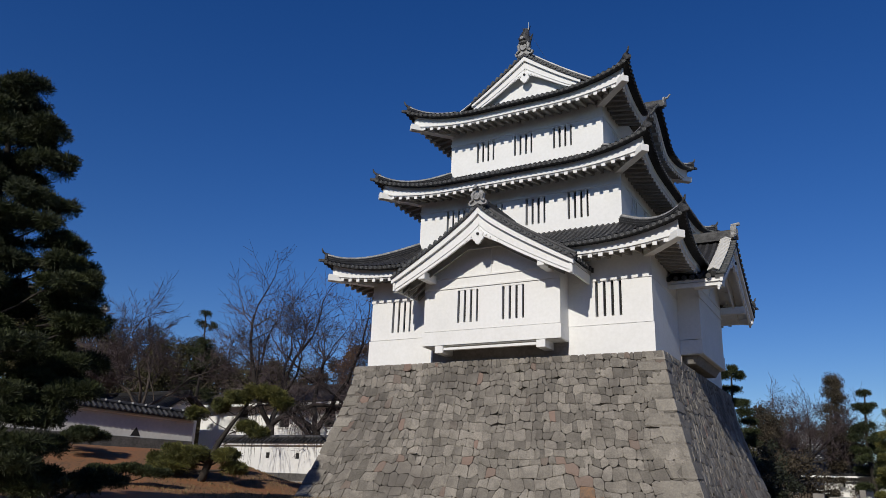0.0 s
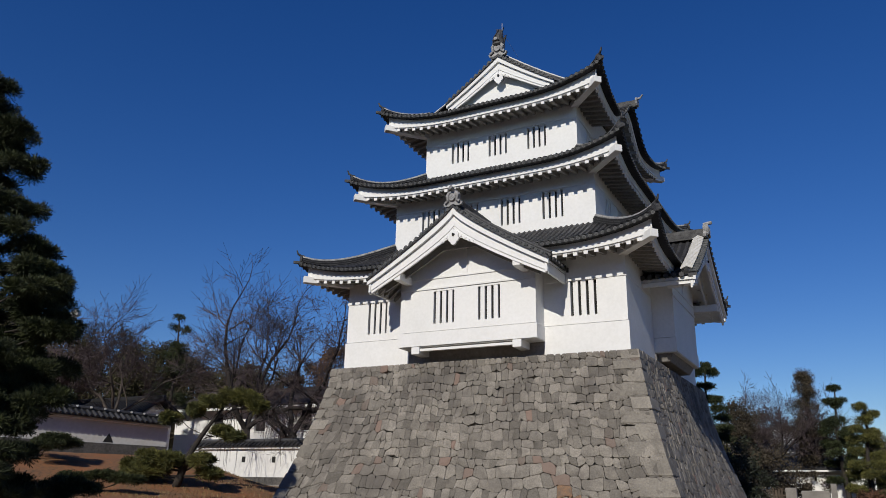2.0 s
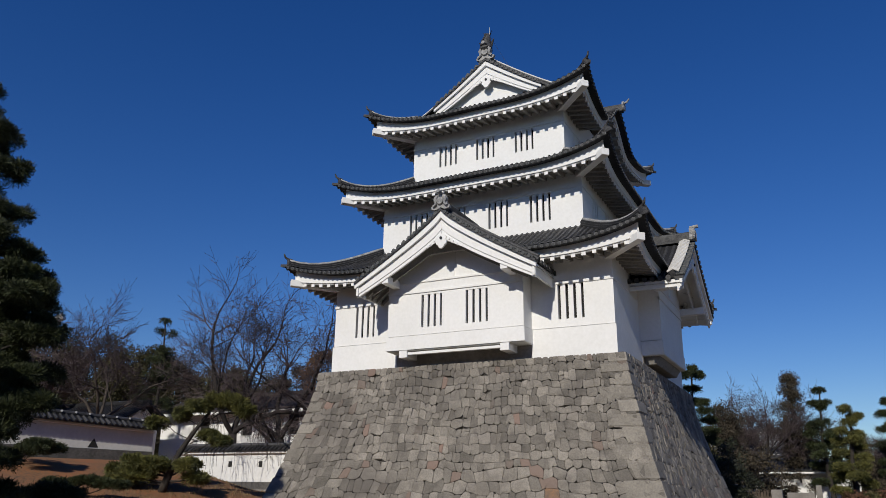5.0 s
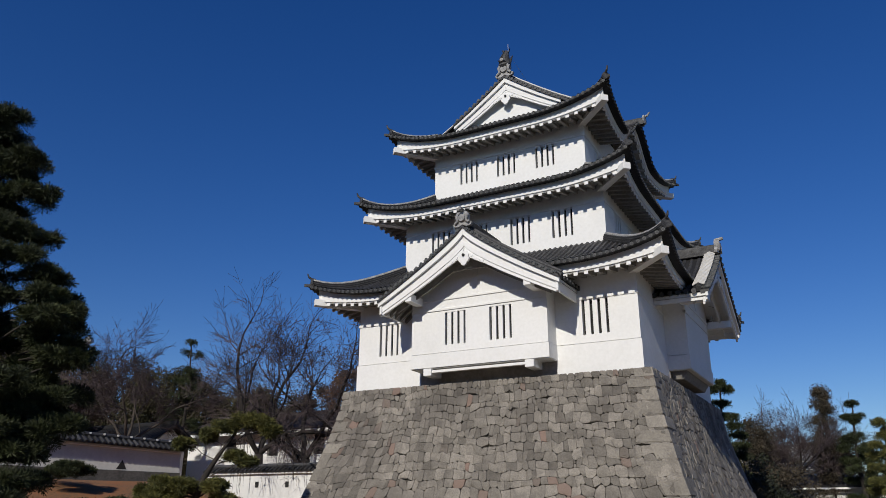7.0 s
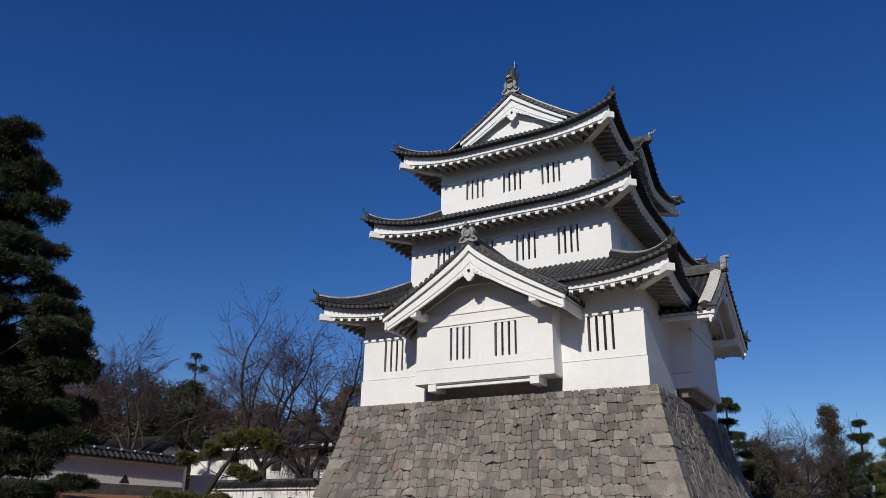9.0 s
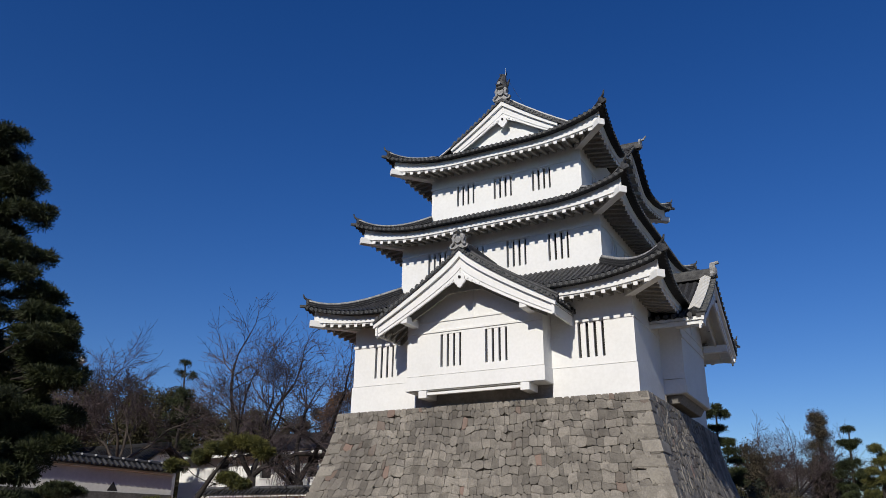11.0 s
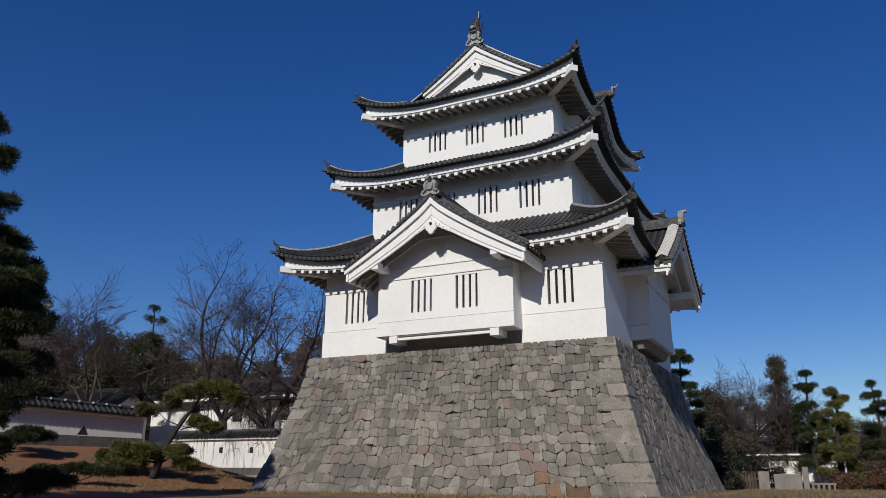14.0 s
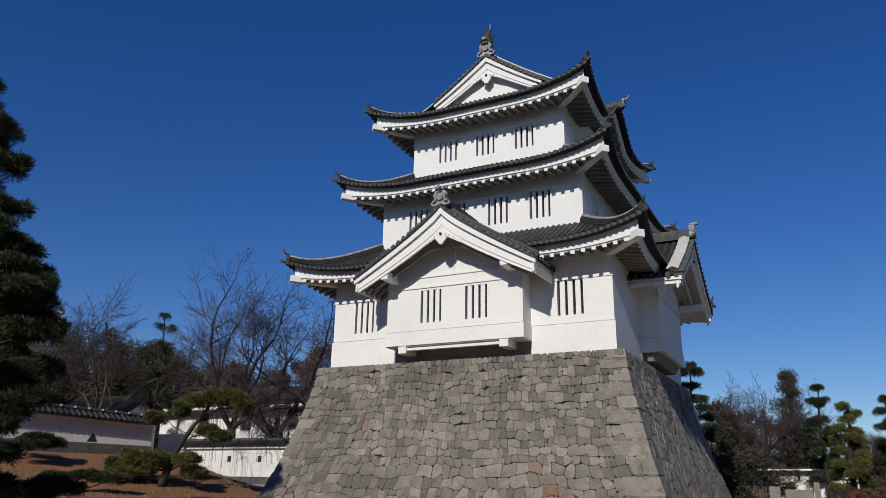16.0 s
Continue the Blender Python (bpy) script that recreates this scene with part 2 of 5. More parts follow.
def lattice_window(parent, o, du, dn, u0, u1, z0, z1, deep=0.16):
    """A slit window: thick white bars before a dark shutter."""
    o, du, dn = Vector(o), Vector(du), Vector(dn)

    def blk(g, a, b, c, d, w0, w1):
        p = [o + du * u + dn * w + Vector((0, 0, z)) for z in (c, d) for u, w in ((a, w0), (b, w0), (b, w1), (a, w1))]
        return g.hexa(p)

    win = part("window", blk(Geo(), u0, u1, z0, z1, deep, deep + 0.05), DARK, parent, "dark recessed slit window with white bars")
    n, wide = 3, (u1 - u0) * 0.195
    gap = ((u1 - u0) - n * wide) / (n + 1)
    for k in range(n):
        a = u0 + gap + k * (wide + gap)
        part("window_bar", blk(Geo(), a, a + wide, z0, z1, 0.012, 0.10), PLASTER, win, bevel=0.008)
    return win


# ---- the tower: one frame of reference, walls at x -10.9 to 0 and y 0 to 10.9 ----
W, MID = 10.9, -5.45
EXT = (0.2, 0.7, 1.4)  # the storeys reach further back than they are wide
tower = thing("castle_tower", (MID, 5.45, Z0), "white plastered three-tiered Japanese castle tower with grey tiled curved roofs", "castle tower")


def around(s, ext):
    """The four sides of a storey set back by s and ext deeper to the rear: corner, way along, way inwards, length."""
    a, b = s, W - s
    return {
        "front": (Vector((-W + s, s, Z0)), Vector((1, 0, 0)), Vector((0, 1, 0)), b - a),
        "right": (Vector((-s, s, Z0)), Vector((0, 1, 0)), Vector((-1, 0, 0)), b - a + ext),
        "back": (Vector((-s, W - s + ext, Z0)), Vector((-1, 0, 0)), Vector((0, -1, 0)), b - a),
        "left": (Vector((-W + s, W - s + ext, Z0)), Vector((0, -1, 0)), Vector((1, 0, 0)), b - a + ext),
    }


def storey(s, ext, z0, z1, windows, lower=None, nageshi=None):
    for side, (o, du, dn, n) in around(s, ext).items():
        holes = windows.get(side, [])
        a, b = (0, n) if side in ("front", "back") else (0.2, n - 0.2)
        panelled = Geo()
        panel(panelled, o, du, dn, a, b, (lower + 0.02) if lower else z0, z1, 0.0, 0.2, holes)
        wall = part("wall", panelled, PLASTER, tower)
        if lower:
            off = 0.035
            a2, b2 = (-off, n + off) if side in ("front", "back") else (0.2, n - 0.2)
            part("lower_wall", panel(Geo(), o, du, dn, a2, b2, z0, lower - 0.008, -off, 0.2), PLASTER, tower)
            part("joint", panel(Geo(), o, du, dn, a if a else 0.03, b if a else n - 0.03, lower - 0.008, lower + 0.02, 0.03, 0.2), OLD_PLASTER, tower)
        if nageshi:
            off = 0.03
            a2, b2 = (-off, n + off) if side in ("front", "back") else (0.0, n)
            part("wall_band", panel(Geo(), o, du, dn, a2, b2, nageshi, nageshi + 0.10, -off, -0.001), PLASTER, tower, bevel=0.006)
        for h in holes:
            lattice_window(wall, o, du, dn, *h)


def shift(ws, s):
    return [(x0 + W - s, x1 + W - s, z0, z1) for x0, x1, z0, z1 in ws]


F1 = shift([(-9.96, -9.12, 1.21, 2.40), (-1.90, -1.00, 1.22, 2.42)], 0)
F2 = shift([(-8.42, -7.60, 5.26, 6.34), (-6.75, -5.94, 5.26, 6.34), (-4.97, -4.16, 5.26, 6.34), (-3.28, -2.47, 5.26, 6.34)], 1.25)
F3 = shift([(-7.57, -6.76, 8.66, 9.57), (-5.87, -5.06, 8.66, 9.57), (-4.17, -3.38, 8.66, 9.57)], 2.11)
storey(0.0, EXT[0], -0.45, 3.9, {"front": F1, "left": F1, "back": F1}, 0.93, 2.42)
storey(1.25, EXT[1], 3.9, 7.5, {"front": F2, "right": F2, "back": F2, "left": F2}, None, 6.36)
storey(2.11, EXT[2], 7.4, 10.9, {"front": F3, "right": F3, "back": F3, "left": F3}, None, 9.62)


def profile_gable(d, top, drop, half, power=0.85):
    return top - drop * (min(abs(d), half * 1.2) / half) ** power


FRONT_GABLE = dict(top=5.10, drop=2.30, half=3.45)
SIDE_GABLE = dict(top=5.10, drop=2.30, half=3.45)


def roof_tier(name, s, ext, e, run, zed, rise, power, lift, sides_v=None, hipcut=1e9, bump=None, cut=None, spacing=0.205):
    """A curved tiled roof round a storey set back by s. e: overhang; run: its depth in plan; cut(side, d) gives the height below which a gable takes its place."""
    roof = None
    hips = []
    reach = 3.5

    def lifted(a):
        return lift * max(0.0, 1 - a / reach) ** 2.3

    def bell(side, u, n):
        if not bump or side not in bump:
            return 0.0
        q = abs(u - n / 2) / 2.35
        return 0.0 if q >= 1 else 1.28 * (0.5 + 0.5 * math.cos(math.pi * q)) ** 1.15

    for side, (o, du, dn, n0) in around(s - e, ext).items():
        n = n0
        vmax = sides_v[side] if sides_v else run

        def edge(u):
            return zed + lifted(min(u, n - u)) + bell(side, u, n)

        def sag(u):
            return 0.40 * lifted(max(0.0, min(u, n - u)))

        def top(u, v):
            f = max(0.0, 1 - v / 2.3) ** 1.5 if v > 0 else 1.0
            return zed + 0.05 + rise * (max(v, 0) / run) ** power + lifted(min(u, n - u)) * f + bell(side, u, n) * max(0.0, 1 - v / 3.0)

        def at(u, v, z):
            a = max(0.0, min(u, n - u))
            draw = 0.20 * (1 - max(0.0, 1 - a / reach) ** 2) * max(0.0, 1 - max(v, 0.0) / 2.3)
            p = o + du * u + dn * (v + draw)
            return (p.x, p.y, Z0 + z)

        def gone(u, v, z):
            return cut is not None and z < cut(side, u - n / 2, v) - 0.12

        def soff(u, v):
            return edge(u) - sag(u) - 0.365 + 0.16 * v

        # bed of the tiles
        g = Geo()
        N = 44
        vs = [vmax * k / 14 for k in range(15)]
        ids = {}

        def grid(i, k):
            v = vs[k]
            lo = min(v, hipcut)
            u = lo + (n - 2 * lo) * i / N
            return u, v

        for k in range(len(vs) - 1):
            for i in range(N):
                q = [grid(i, k), grid(i + 1, k), grid(i + 1, k + 1), grid(i, k + 1)]
                if all(gone(u, v, top(u, v)) for u, v in q):
                    continue
                for c in ((i, k), (i + 1, k), (i + 1, k + 1), (i, k + 1)):
                    if c not in ids:
                        ids[c] = len(g.v)
                        u, v = grid(*c)
                        g.v.append(at(u, v, top(u, v)))
                g.f.append(tuple(ids[c] for c in ((i, k), (i + 1, k), (i + 1, k + 1), (i, k + 1))))
        if roof is None:
            roof = part(name, g, TILE_BED, tower, "grey tiled roof with upturned corners", fix=False)
        else:
            part("roof_slope", g, TILE_BED, roof, fix=False)
        # stretches of the eave that are not replaced by a gable
        samples = [n * i / 90 for i in range(91)]
        runs, cur = [], []
        for u in samples:
            if gone(u, 0.0, edge(u) - 0.02):
                if len(cur) > 1:
                    runs.append(cur)
                cur = []
            else:
                cur.append(u)
        if len(cur) > 1:
            runs.append(cur)

        def strip(v, w, z_lo, z_hi, us, low=0, high=0):
            us = [min(max(u, v), n - v) for u in us]
            return ([at(u, v, edge(u) + z_lo - low * sag(u)) for u in us], [at(u, v, edge(u) + z_hi - high * sag(u)) for u in us], [dn * w + (du * w if u <= v + 1e-6 else -du * w if u >= n - v - 1e-6 else Vector()) for u in us])

        for us in runs:
            part("eave_tile_edge", Geo().ribbon(*strip(-0.01, 0.26, -0.045, 0.055, us)), TILE_BED, roof)
            part("fascia", Geo().ribbon(*strip(0.28, 0.08, -0.305, -0.047, us, 1)), PLASTER, roof)
            part("lower_fascia", Geo().ribbon(*strip(0.335, 0.10, -0.345, -0.306, us, 1, 1)), PLASTER, roof)
            g = Geo()
            k2 = 6
            depth = e + 0.1
            rows = []
            for k in range(k2 + 1):
                v = 0.36 + (depth - 0.36) * k / k2
                rows.append([at(min(max(u, v), n - v), v, soff(min(max(u, v), n - v), v)) for u in us])
            for k in range(k2):
                for i in range(len(us) - 1):
                    g.add([rows[k][i], rows[k][i + 1], rows[k + 1][i + 1], rows[k + 1][i]], [(0, 3, 2, 1)])
            part("soffit", g, SHADED_SOFFIT, roof, fix=False)
        # tile rows and rafters
        ends_g, boss_g = Geo(), Geo()
        count = int((n - 0.3) / spacing)
        gap = (n - 0.3) / count
        for k in range(count + 1):
            u = 0.15 + k * gap
            a = min(u, n - u)
            far = a if a < hipcut else vmax
            far = min(far, vmax)
            vv = [v for v in [0.28 * j for j in range(40)] if v < far - 0.05] + [far]
            vv = [v for v in vv if not gone(u, v, top(u, v))]
            if len(vv) < 2:
                continue
            first = vv[0]
            path = []
            for j, v in enumerate(vv[:-1]):
                path += [(v, 0.064), (v + (vv[j + 1] - v) * 0.92, 0.055)]
            path.append((vv[-1], 0.058))
            g = Geo()
            for j, (v, r) in enumerate(path):
                z = top(u, v)
                for q in range(5):
                    t = math.pi * q / 4
                    g.v.append(at(u + r * math.cos(t), v, z - 0.01 + r * 1.1 * math.sin(t)))
            for j in range(len(path) - 1):
                for q in range(4):
                    g.f.append((j * 5 + q, j * 5 + q + 1, j * 5 + 5 + q + 1, j * 5 + 5 + q))
            if first == 0.0:
                c0, c1 = Vector(at(u, -0.045, edge(u) - 0.005)), Vector(at(u, 0.03, edge(u) - 0.005))
                ends_g.tube([c0, c1], [0.062, 0.062], 10)
                boss_g.tube([c0 - dn * 0.008, c0], [0.036, 0.038], 8)
            part("roof_tile", g, TILE, roof, fix=False)
        part("eave_tile_boss", boss_g, TILE_BOSS, roof, "dark bosses on the round eave tile ends", fix=False, kind="stuff")
        part("eave_end_tile", ends_g, TILE_END, roof, "grey round eave tile ends", fix=False, kind="stuff")
        count = int((n - 0.7) / 0.35)
        gap = (n - 0.7) / count
        for k in range(count + 1):
            u = 0.35 + k * gap
            a = min(u, n - u)
            if gone(u, 0.0, edge(u) - 0.02):
                continue
            v0, v1 = 0.36, min(a + 0.05, e + 0.05)
            if v1 < v0 + 0.1:
                continue
            p, q = Vector(at(u, v0, soff(u, v0) + 0.01)), Vector(at(u, v1, soff(u, v1) + 0.01))
            # Bodies carry shade in their colour; the sunlit ends stay plain white plaster.
            part("rafter", Geo().beam(p, q, 0.125, 0.135), SHADED_RAFTER, roof)
            part("rafter_end", Geo().beam(p - dn * 0.03, p, 0.14, 0.15), PLASTER, roof)
        # hip rafter and hip ridge at this side's first corner
        def hip(v, z):
            return Vector(at(v, v, z))
        ends = ((0.17, edge(0) - sag(0) - 0.31), (e + 0.1, soff(e, e) - 0.02))
        part("hip_rafter", Geo().hexa([hip(v, z - h) + (du - dn) * w for h in (0.25, 0.0) for (v, z), w in ((ends[0], 0.10), (ends[0], -0.10), (ends[1], -0.10), (ends[1], 0.10))]), PLASTER, roof, bevel=0.012)
        hv = min(vmax, hipcut, run)
        steps = [0.10 + (hv - 0.10) * j / 10 for j in range(11)]
        g = Geo()
        side_v = (du - dn).normalized()
        for wide, lo, hi in ((0.13, -0.03, 0.15), (0.10, 0.15, 0.21)):
            a = [hip(v, top(v, v) + lo) - side_v * wide for v in steps]
            b = [hip(v, top(v, v) + hi) - side_v * wide for v in steps]
            g.ribbon(a, b, side_v * 2 * wide)
        part("hip_ridge", g, TILE_BED, roof, "dark grey stacked hip ridge tiles")
        part("ridge_cap", Geo().tube([hip(v, top(v, v) + 0.235) for v in steps], [0.07] * 11, 8), ORNAMENT, roof, "grey round capping tiles", smooth=True)
        for lo in (0.03, 0.11):
            a = [hip(v, top(v, v) + lo) - side_v * 0.142 for v in steps]
            b = [hip(v, top(v, v) + lo + 0.022) - side_v * 0.142 for v in steps]
            part("ridge_course", Geo().ribbon(a, b, side_v * 0.284), HIP, roof)
        out = -(du + dn).normalized()
        p = hip(0.10, top(0.1, 0.1))
        g = Geo()
        ring = [p + out * 0.02 + side_v * (0.16 * math.cos(t)) + Vector((0, 0, 0.13 + 0.18 * math.sin(t))) for t in [2 * math.pi * j / 12 for j in range(12)]]
        g.slab(ring, out * 0.07)
        g.tube([p - out * 0.1 + Vector((0, 0, 0.27)), p + out * 0.08 + Vector((0, 0, 0.30)), p + out * 0.18 + Vector((0, 0, 0.37)), p + out * 0.23 + Vector((0, 0, 0.50))], [0.05, 0.05, 0.04, 0.025], 8)
        tipz = edge(0)
        g.hexa([hip(v, tipz + z) + side_v * w for lo, z in ((0, -0.03), (1, 0.07)) for v, w in ((-0.13, -0.02), (-0.13, 0.02), (0.12, 0.12), (0.12, -0.12))])
        part("corner_ornament", g, HIP, roof, "grey ridge end tile with a raised horn")
    return roof


def cut_lower(side, d, v):
    if side == "front":
        return profile_gable(d, **FRONT_GABLE) if abs(d) < 3.2 else -99
    if side == "right":
        return profile_gable(d, **SIDE_GABLE) if abs(d) < 3.2 else -99
    return -99


E3 = 10.37
low_roof = roof_tier("lower_roof", 0.0, EXT[0], 1.47, 2.72, 3.43, 1.37, 1.25, 0.52, cut=cut_lower)
mid_roof = roof_tier("middle_roof", 1.25, EXT[1], 1.45, 2.31, 7.07, 1.05, 1.5, 0.55)
top_roof = roof_tier("top_roof", 2.11, EXT[2], 1.49, 4.83, E3, 2.85, 1.32, 0.57, sides_v={"front": 1.95, "back": 1.95, "left": 4.83, "right": 4.83}, hipcut=1.55, bump=("right",))


def gable(name, o, du, dn, length, wall_at, prof, half, board, roof_parent, pendant=1.0, lone_roof=True, brackets=True, crest=1.0, cap=None, rafters=True, slope_gap=0.27, soffit=None):
    """A gable: bargeboards, hanging ornament, verge tiles and ridge end, and with lone_roof its own two tiled slopes. o: the middle of the front plane at the tower's zero height."""
    o, du, dn = Vector(o), Vector(du), Vector(dn)

    def at(d, w, z):
        p = o + du * d + dn * w
        return Vector((p.x, p.y, Z0 + z))

    ds = [half * k / 14 for k in range(15)]
    zt0 = prof(0)
    body = None
    for sgn in (-1, 1):
        # bargeboards, an outer and a set-back inner one
        for nm, w, thick, s0, s1 in (("bargeboard", 0.0, 0.10, 0.0, 0.66), ("inner_bargeboard", 0.10, 0.10, 0.66, 1.62), ("bargeboard_lip", 0.13, 0.07, 1.62, 2.0)):
            row = [min(d, half if nm == "bargeboard" else half - 0.05) for d in ds]

            def band(d):
                f = 1 - 0.38 * d / half
                return (-0.04 - s0 * board * f, -0.04 - s1 * board * f)

            g = Geo().ribbon([at(sgn * d, w, prof(d) + band(d)[1]) for d in row], [at(sgn * d, w, prof(d) + band(d)[0]) for d in row], dn * thick)
            ob = part(nm, g, PLASTER, body or roof_parent, bevel=0.01)
            body = body or ob
        if lone_roof:
            row = [half * 0.86 * j / 14 for j in range(15)]
            foot = [min(prof(d) - 0.10 - 2 * board * (1 - 0.38 * d / half), zt0 - 2 * board - 0.60) for d in row]
            foot = [min(a, prof(d) - 0.24) for a, d in zip(foot, row)]
            part("recessed_board", Geo().ribbon([at(sgn * d, wall_at * 0.5, a) for d, a in zip(row, foot)], [at(sgn * d, wall_at * 0.5, prof(d) - 0.18) for d in row], dn * 0.06), soffit or SHADED_SOFFIT, body)
        # verge: a row of round tile ends and the roll behind it
        tail = ds if lone_roof else ds + [half + 0.3, half + 0.6, half + 0.9]
        g = Geo()
        g.ribbon([at(sgn * d, -0.05, prof(d) - 0.05) for d in ds], [at(sgn * d, -0.05, prof(d) + 0.04) for d in ds], dn * 0.30)
        part("verge_tile_edge", g, TILE, body)
        g = Geo()
        g.tube([at(sgn * d, 0.30, prof(d) + 0.10) for d in tail], [0.095] * len(tail), 8)
        g.tube([at(sgn * d, 0.30, prof(d) + 0.22) for d in tail], [0.06] * len(tail), 8)
        part("verge_roll", g, HIP, body)
        # Pale pieces put the sun's glints on the verge tiles into colour.
        if cap:
            if lone_roof:
                d = 0.25
                while d < half:
                    part("verge_cap", Geo().tube([at(sgn * d, 0.10, prof(d) + 0.20), at(sgn * d, 0.30, prof(d) + 0.30), at(sgn * d, 0.50, prof(d) + 0.20)], [0.036, 0.042, 0.036], 6), cap, body)
                    d += 0.135
            else:
                part("verge_cap", Geo().tube([at(sgn * d, 0.30, prof(d) + 0.285) for d in tail], [0.045] * len(tail), 8), cap, body, "pale capping along the verge", smooth=True)
        d, k = 0.18, 0
        while d < half - 0.02:
            g = Geo().tube([at(sgn * d, -0.08, prof(d) + 0.045), at(sgn * d, 0.24, prof(d) + 0.055)], [0.066, 0.062], 9)
            g.tube([at(sgn * (d + 0.09), -0.045, prof(d + 0.09) + 0.075), at(sgn * (d + 0.09), 0.24, prof(d + 0.09) + 0.085)], [0.035, 0.035], 6)
            part("verge_tile", g, TILE_END, body)
            d += 0.205
        # underside of the overhang
        g = Geo()
        rows = [[at(sgn * d, w, prof(d) - 0.17) for d in ds] for w in (0.09, wall_at + 0.25 if not lone_roof else min(length, wall_at + 1.2))]
        for i in range(len(ds) - 1):
            g.add([rows[0][i], rows[0][i + 1], rows[1][i + 1], rows[1][i]], [(0, 1, 2, 3) if sgn > 0 else (3, 2, 1, 0)])
        part("gable_soffit", g, soffit or SHADED_SOFFIT, body)
        if brackets:
            d = half * 0.66
            part("purlin", Geo().beam(at(sgn * d, 0.16, prof(d) - 0.50), at(sgn * d, wall_at + 0.1, prof(d) - 0.50), 0.26, 0.28), PLASTER, body, bevel=0.015)
        if lone_roof:
            g = Geo()
            rows = [[at(sgn * d, w, prof(d)) for d in ds] for w in (0.0, length)]
            for i in range(len(ds) - 1):
                g.add([rows[0][i], rows[0][i + 1], rows[1][i + 1], rows[1][i]], [(0, 3, 2, 1) if sgn > 0 else (0, 1, 2, 3)])
            part("gable_slope", g, TILE_BED, body)
            end = half
            part("gable_eave_fascia", Geo().ribbon([at(sgn * (end - 0.06), w, prof(end) - (0.46 if rafters else 0.30)) for w in (0.05, length - 1.2)], [at(sgn * (end - 0.06), w, prof(end) - 0.03) for w in (0.05, length - 1.2)], -du * sgn * 0.08), PLASTER, body)
            w = 0.45
            while w < length - 0.1:
                g = Geo()
                path = []
                for j in range(12):
                    a, b = 0.08 + (half - 0.05) * j / 12, 0.08 + (half - 0.05) * (j + 0.92) / 12
                    path += [(a, 0.072), (b, 0.080)]
                for d, r in path:
                    for q in range(5):
                        t = math.pi * q / 4
                        p = at(sgn * d, w + r * math.cos(t), prof(d) - 0.01 + r * 1.1 * math.sin(t))
                        g.v.append(tuple(p))
                for j in range(len(path) - 1):
                    for q in range(4):
                        g.f.append((j * 5 + q, j * 5 + q + 1, j * 5 + 5 + q + 1, j * 5 + 5 + q))
                c = at(sgn * (half + 0.05), w, prof(half) + 0.02)
                g.tube([c - du * sgn * 0.05, c + du * sgn * 0.02], [0.088, 0.088], 10)
                part("roof_tile", g, TILE, body, fix=False)
                w += slope_gap
            for k in range(int((length - 1.3) / 0.35) if rafters else 0):
                w = 0.3 + 0.35 * k
                p = at(sgn * (half - 0.16), w, prof(half) - 0.30)
                q = at(sgn * (half - 1.0), w, prof(half - 1.0) - 0.19)
                part("rafter", Geo().beam(p, q, 0.13, 0.15), SHADED_RAFTER, body)
    # ridge
    g = Geo()
    zt = prof(0)
    for wide, lo, hi in ((0.20, -0.02, 0.12), (0.16, 0.12, 0.22), (0.13, 0.22, 0.31)):
        g.ribbon([at(-wide, w, zt + lo) for w in (0.1, length)], [at(-wide, w, zt + hi) for w in (0.1, length)], du * 2 * wide)
    g.tube([at(0, 0.05, zt + 0.34), at(0, length, zt + 0.34)], [0.085, 0.085], 10)
    part("ridge", g, HIP, body, "dark grey stacked ridge tiles")
    # ridge end tile: a broad scrolled plate
    g = Geo()
    outline = [(-0.16, 0), (-0.33, 0.03), (-0.37, 0.13), (-0.27, 0.17), (-0.23, 0.28), (-0.25, 0.42), (-0.17, 0.55), (0, 0.60), (0.17, 0.55), (0.25, 0.42), (0.23, 0.28), (0.27, 0.17), (0.37, 0.13), (0.33, 0.03), (0.16, 0), (0, 0.08)]
    k = crest
    g.slab([at(x * k, -0.02, zt + z * k - 0.02) for x, z in outline], dn * 0.12)
    g.tube([at(0, -0.10, zt + 0.30 * k), at(0, 0.0, zt + 0.30 * k)], [0.13 * k, 0.16 * k], 14)
    for s2 in (-1, 1):
        g.tube([at(s2 * 0.12 * k, -0.05, zt + 0.50 * k), at(s2 * 0.20 * k, -0.06, zt + 0.36 * k), at(s2 * 0.17 * k, -0.06, zt + 0.18 * k), at(s2 * 0.28 * k, -0.06, zt + 0.10 * k)], [0.05 * k, 0.06 * k, 0.05 * k, 0.05 * k], 7)
    g.tube([at(0, 0.1, zt + 0.58 * k), at(0, -0.22 * k, zt + 0.62 * k)], [0.07 * k, 0.07 * k], 8)
    part("ridge_end_tile", g, ORNAMENT, body, "grey scrolled ridge end tile")
    # hanging ornament under the apex: a small carved drop with scrolled wings along the board's foot
    g = Geo()
    k = pendant
    zc = zt - 2 * board - 0.26
    shape = [(0, -0.36), (0.09, -0.32), (0.13, -0.23), (0.19, -0.20), (0.23, -0.11), (0.18, -0.03), (0.22, 0.07), (0.15, 0.16), (0.0, 0.20), (-0.15, 0.16), (-0.22, 0.07), (-0.18, -0.03), (-0.23, -0.11), (-0.19, -0.20), (-0.13, -0.23), (-0.09, -0.32)]
    g.slab([at(x * k, 0.06, zc + z * k) for x, z in shape], dn * 0.08)
    p = part("gable_pendant", g, PLASTER, body, "white carved gable pendant with a dark boss", bevel=0.015)
    part("pendant_boss", Geo().tube([at(0, 0.01, zc + 0.04 * k), at(0, 0.07, zc + 0.04 * k)], [0.05 * k, 0.062 * k], 6), DARK, p)
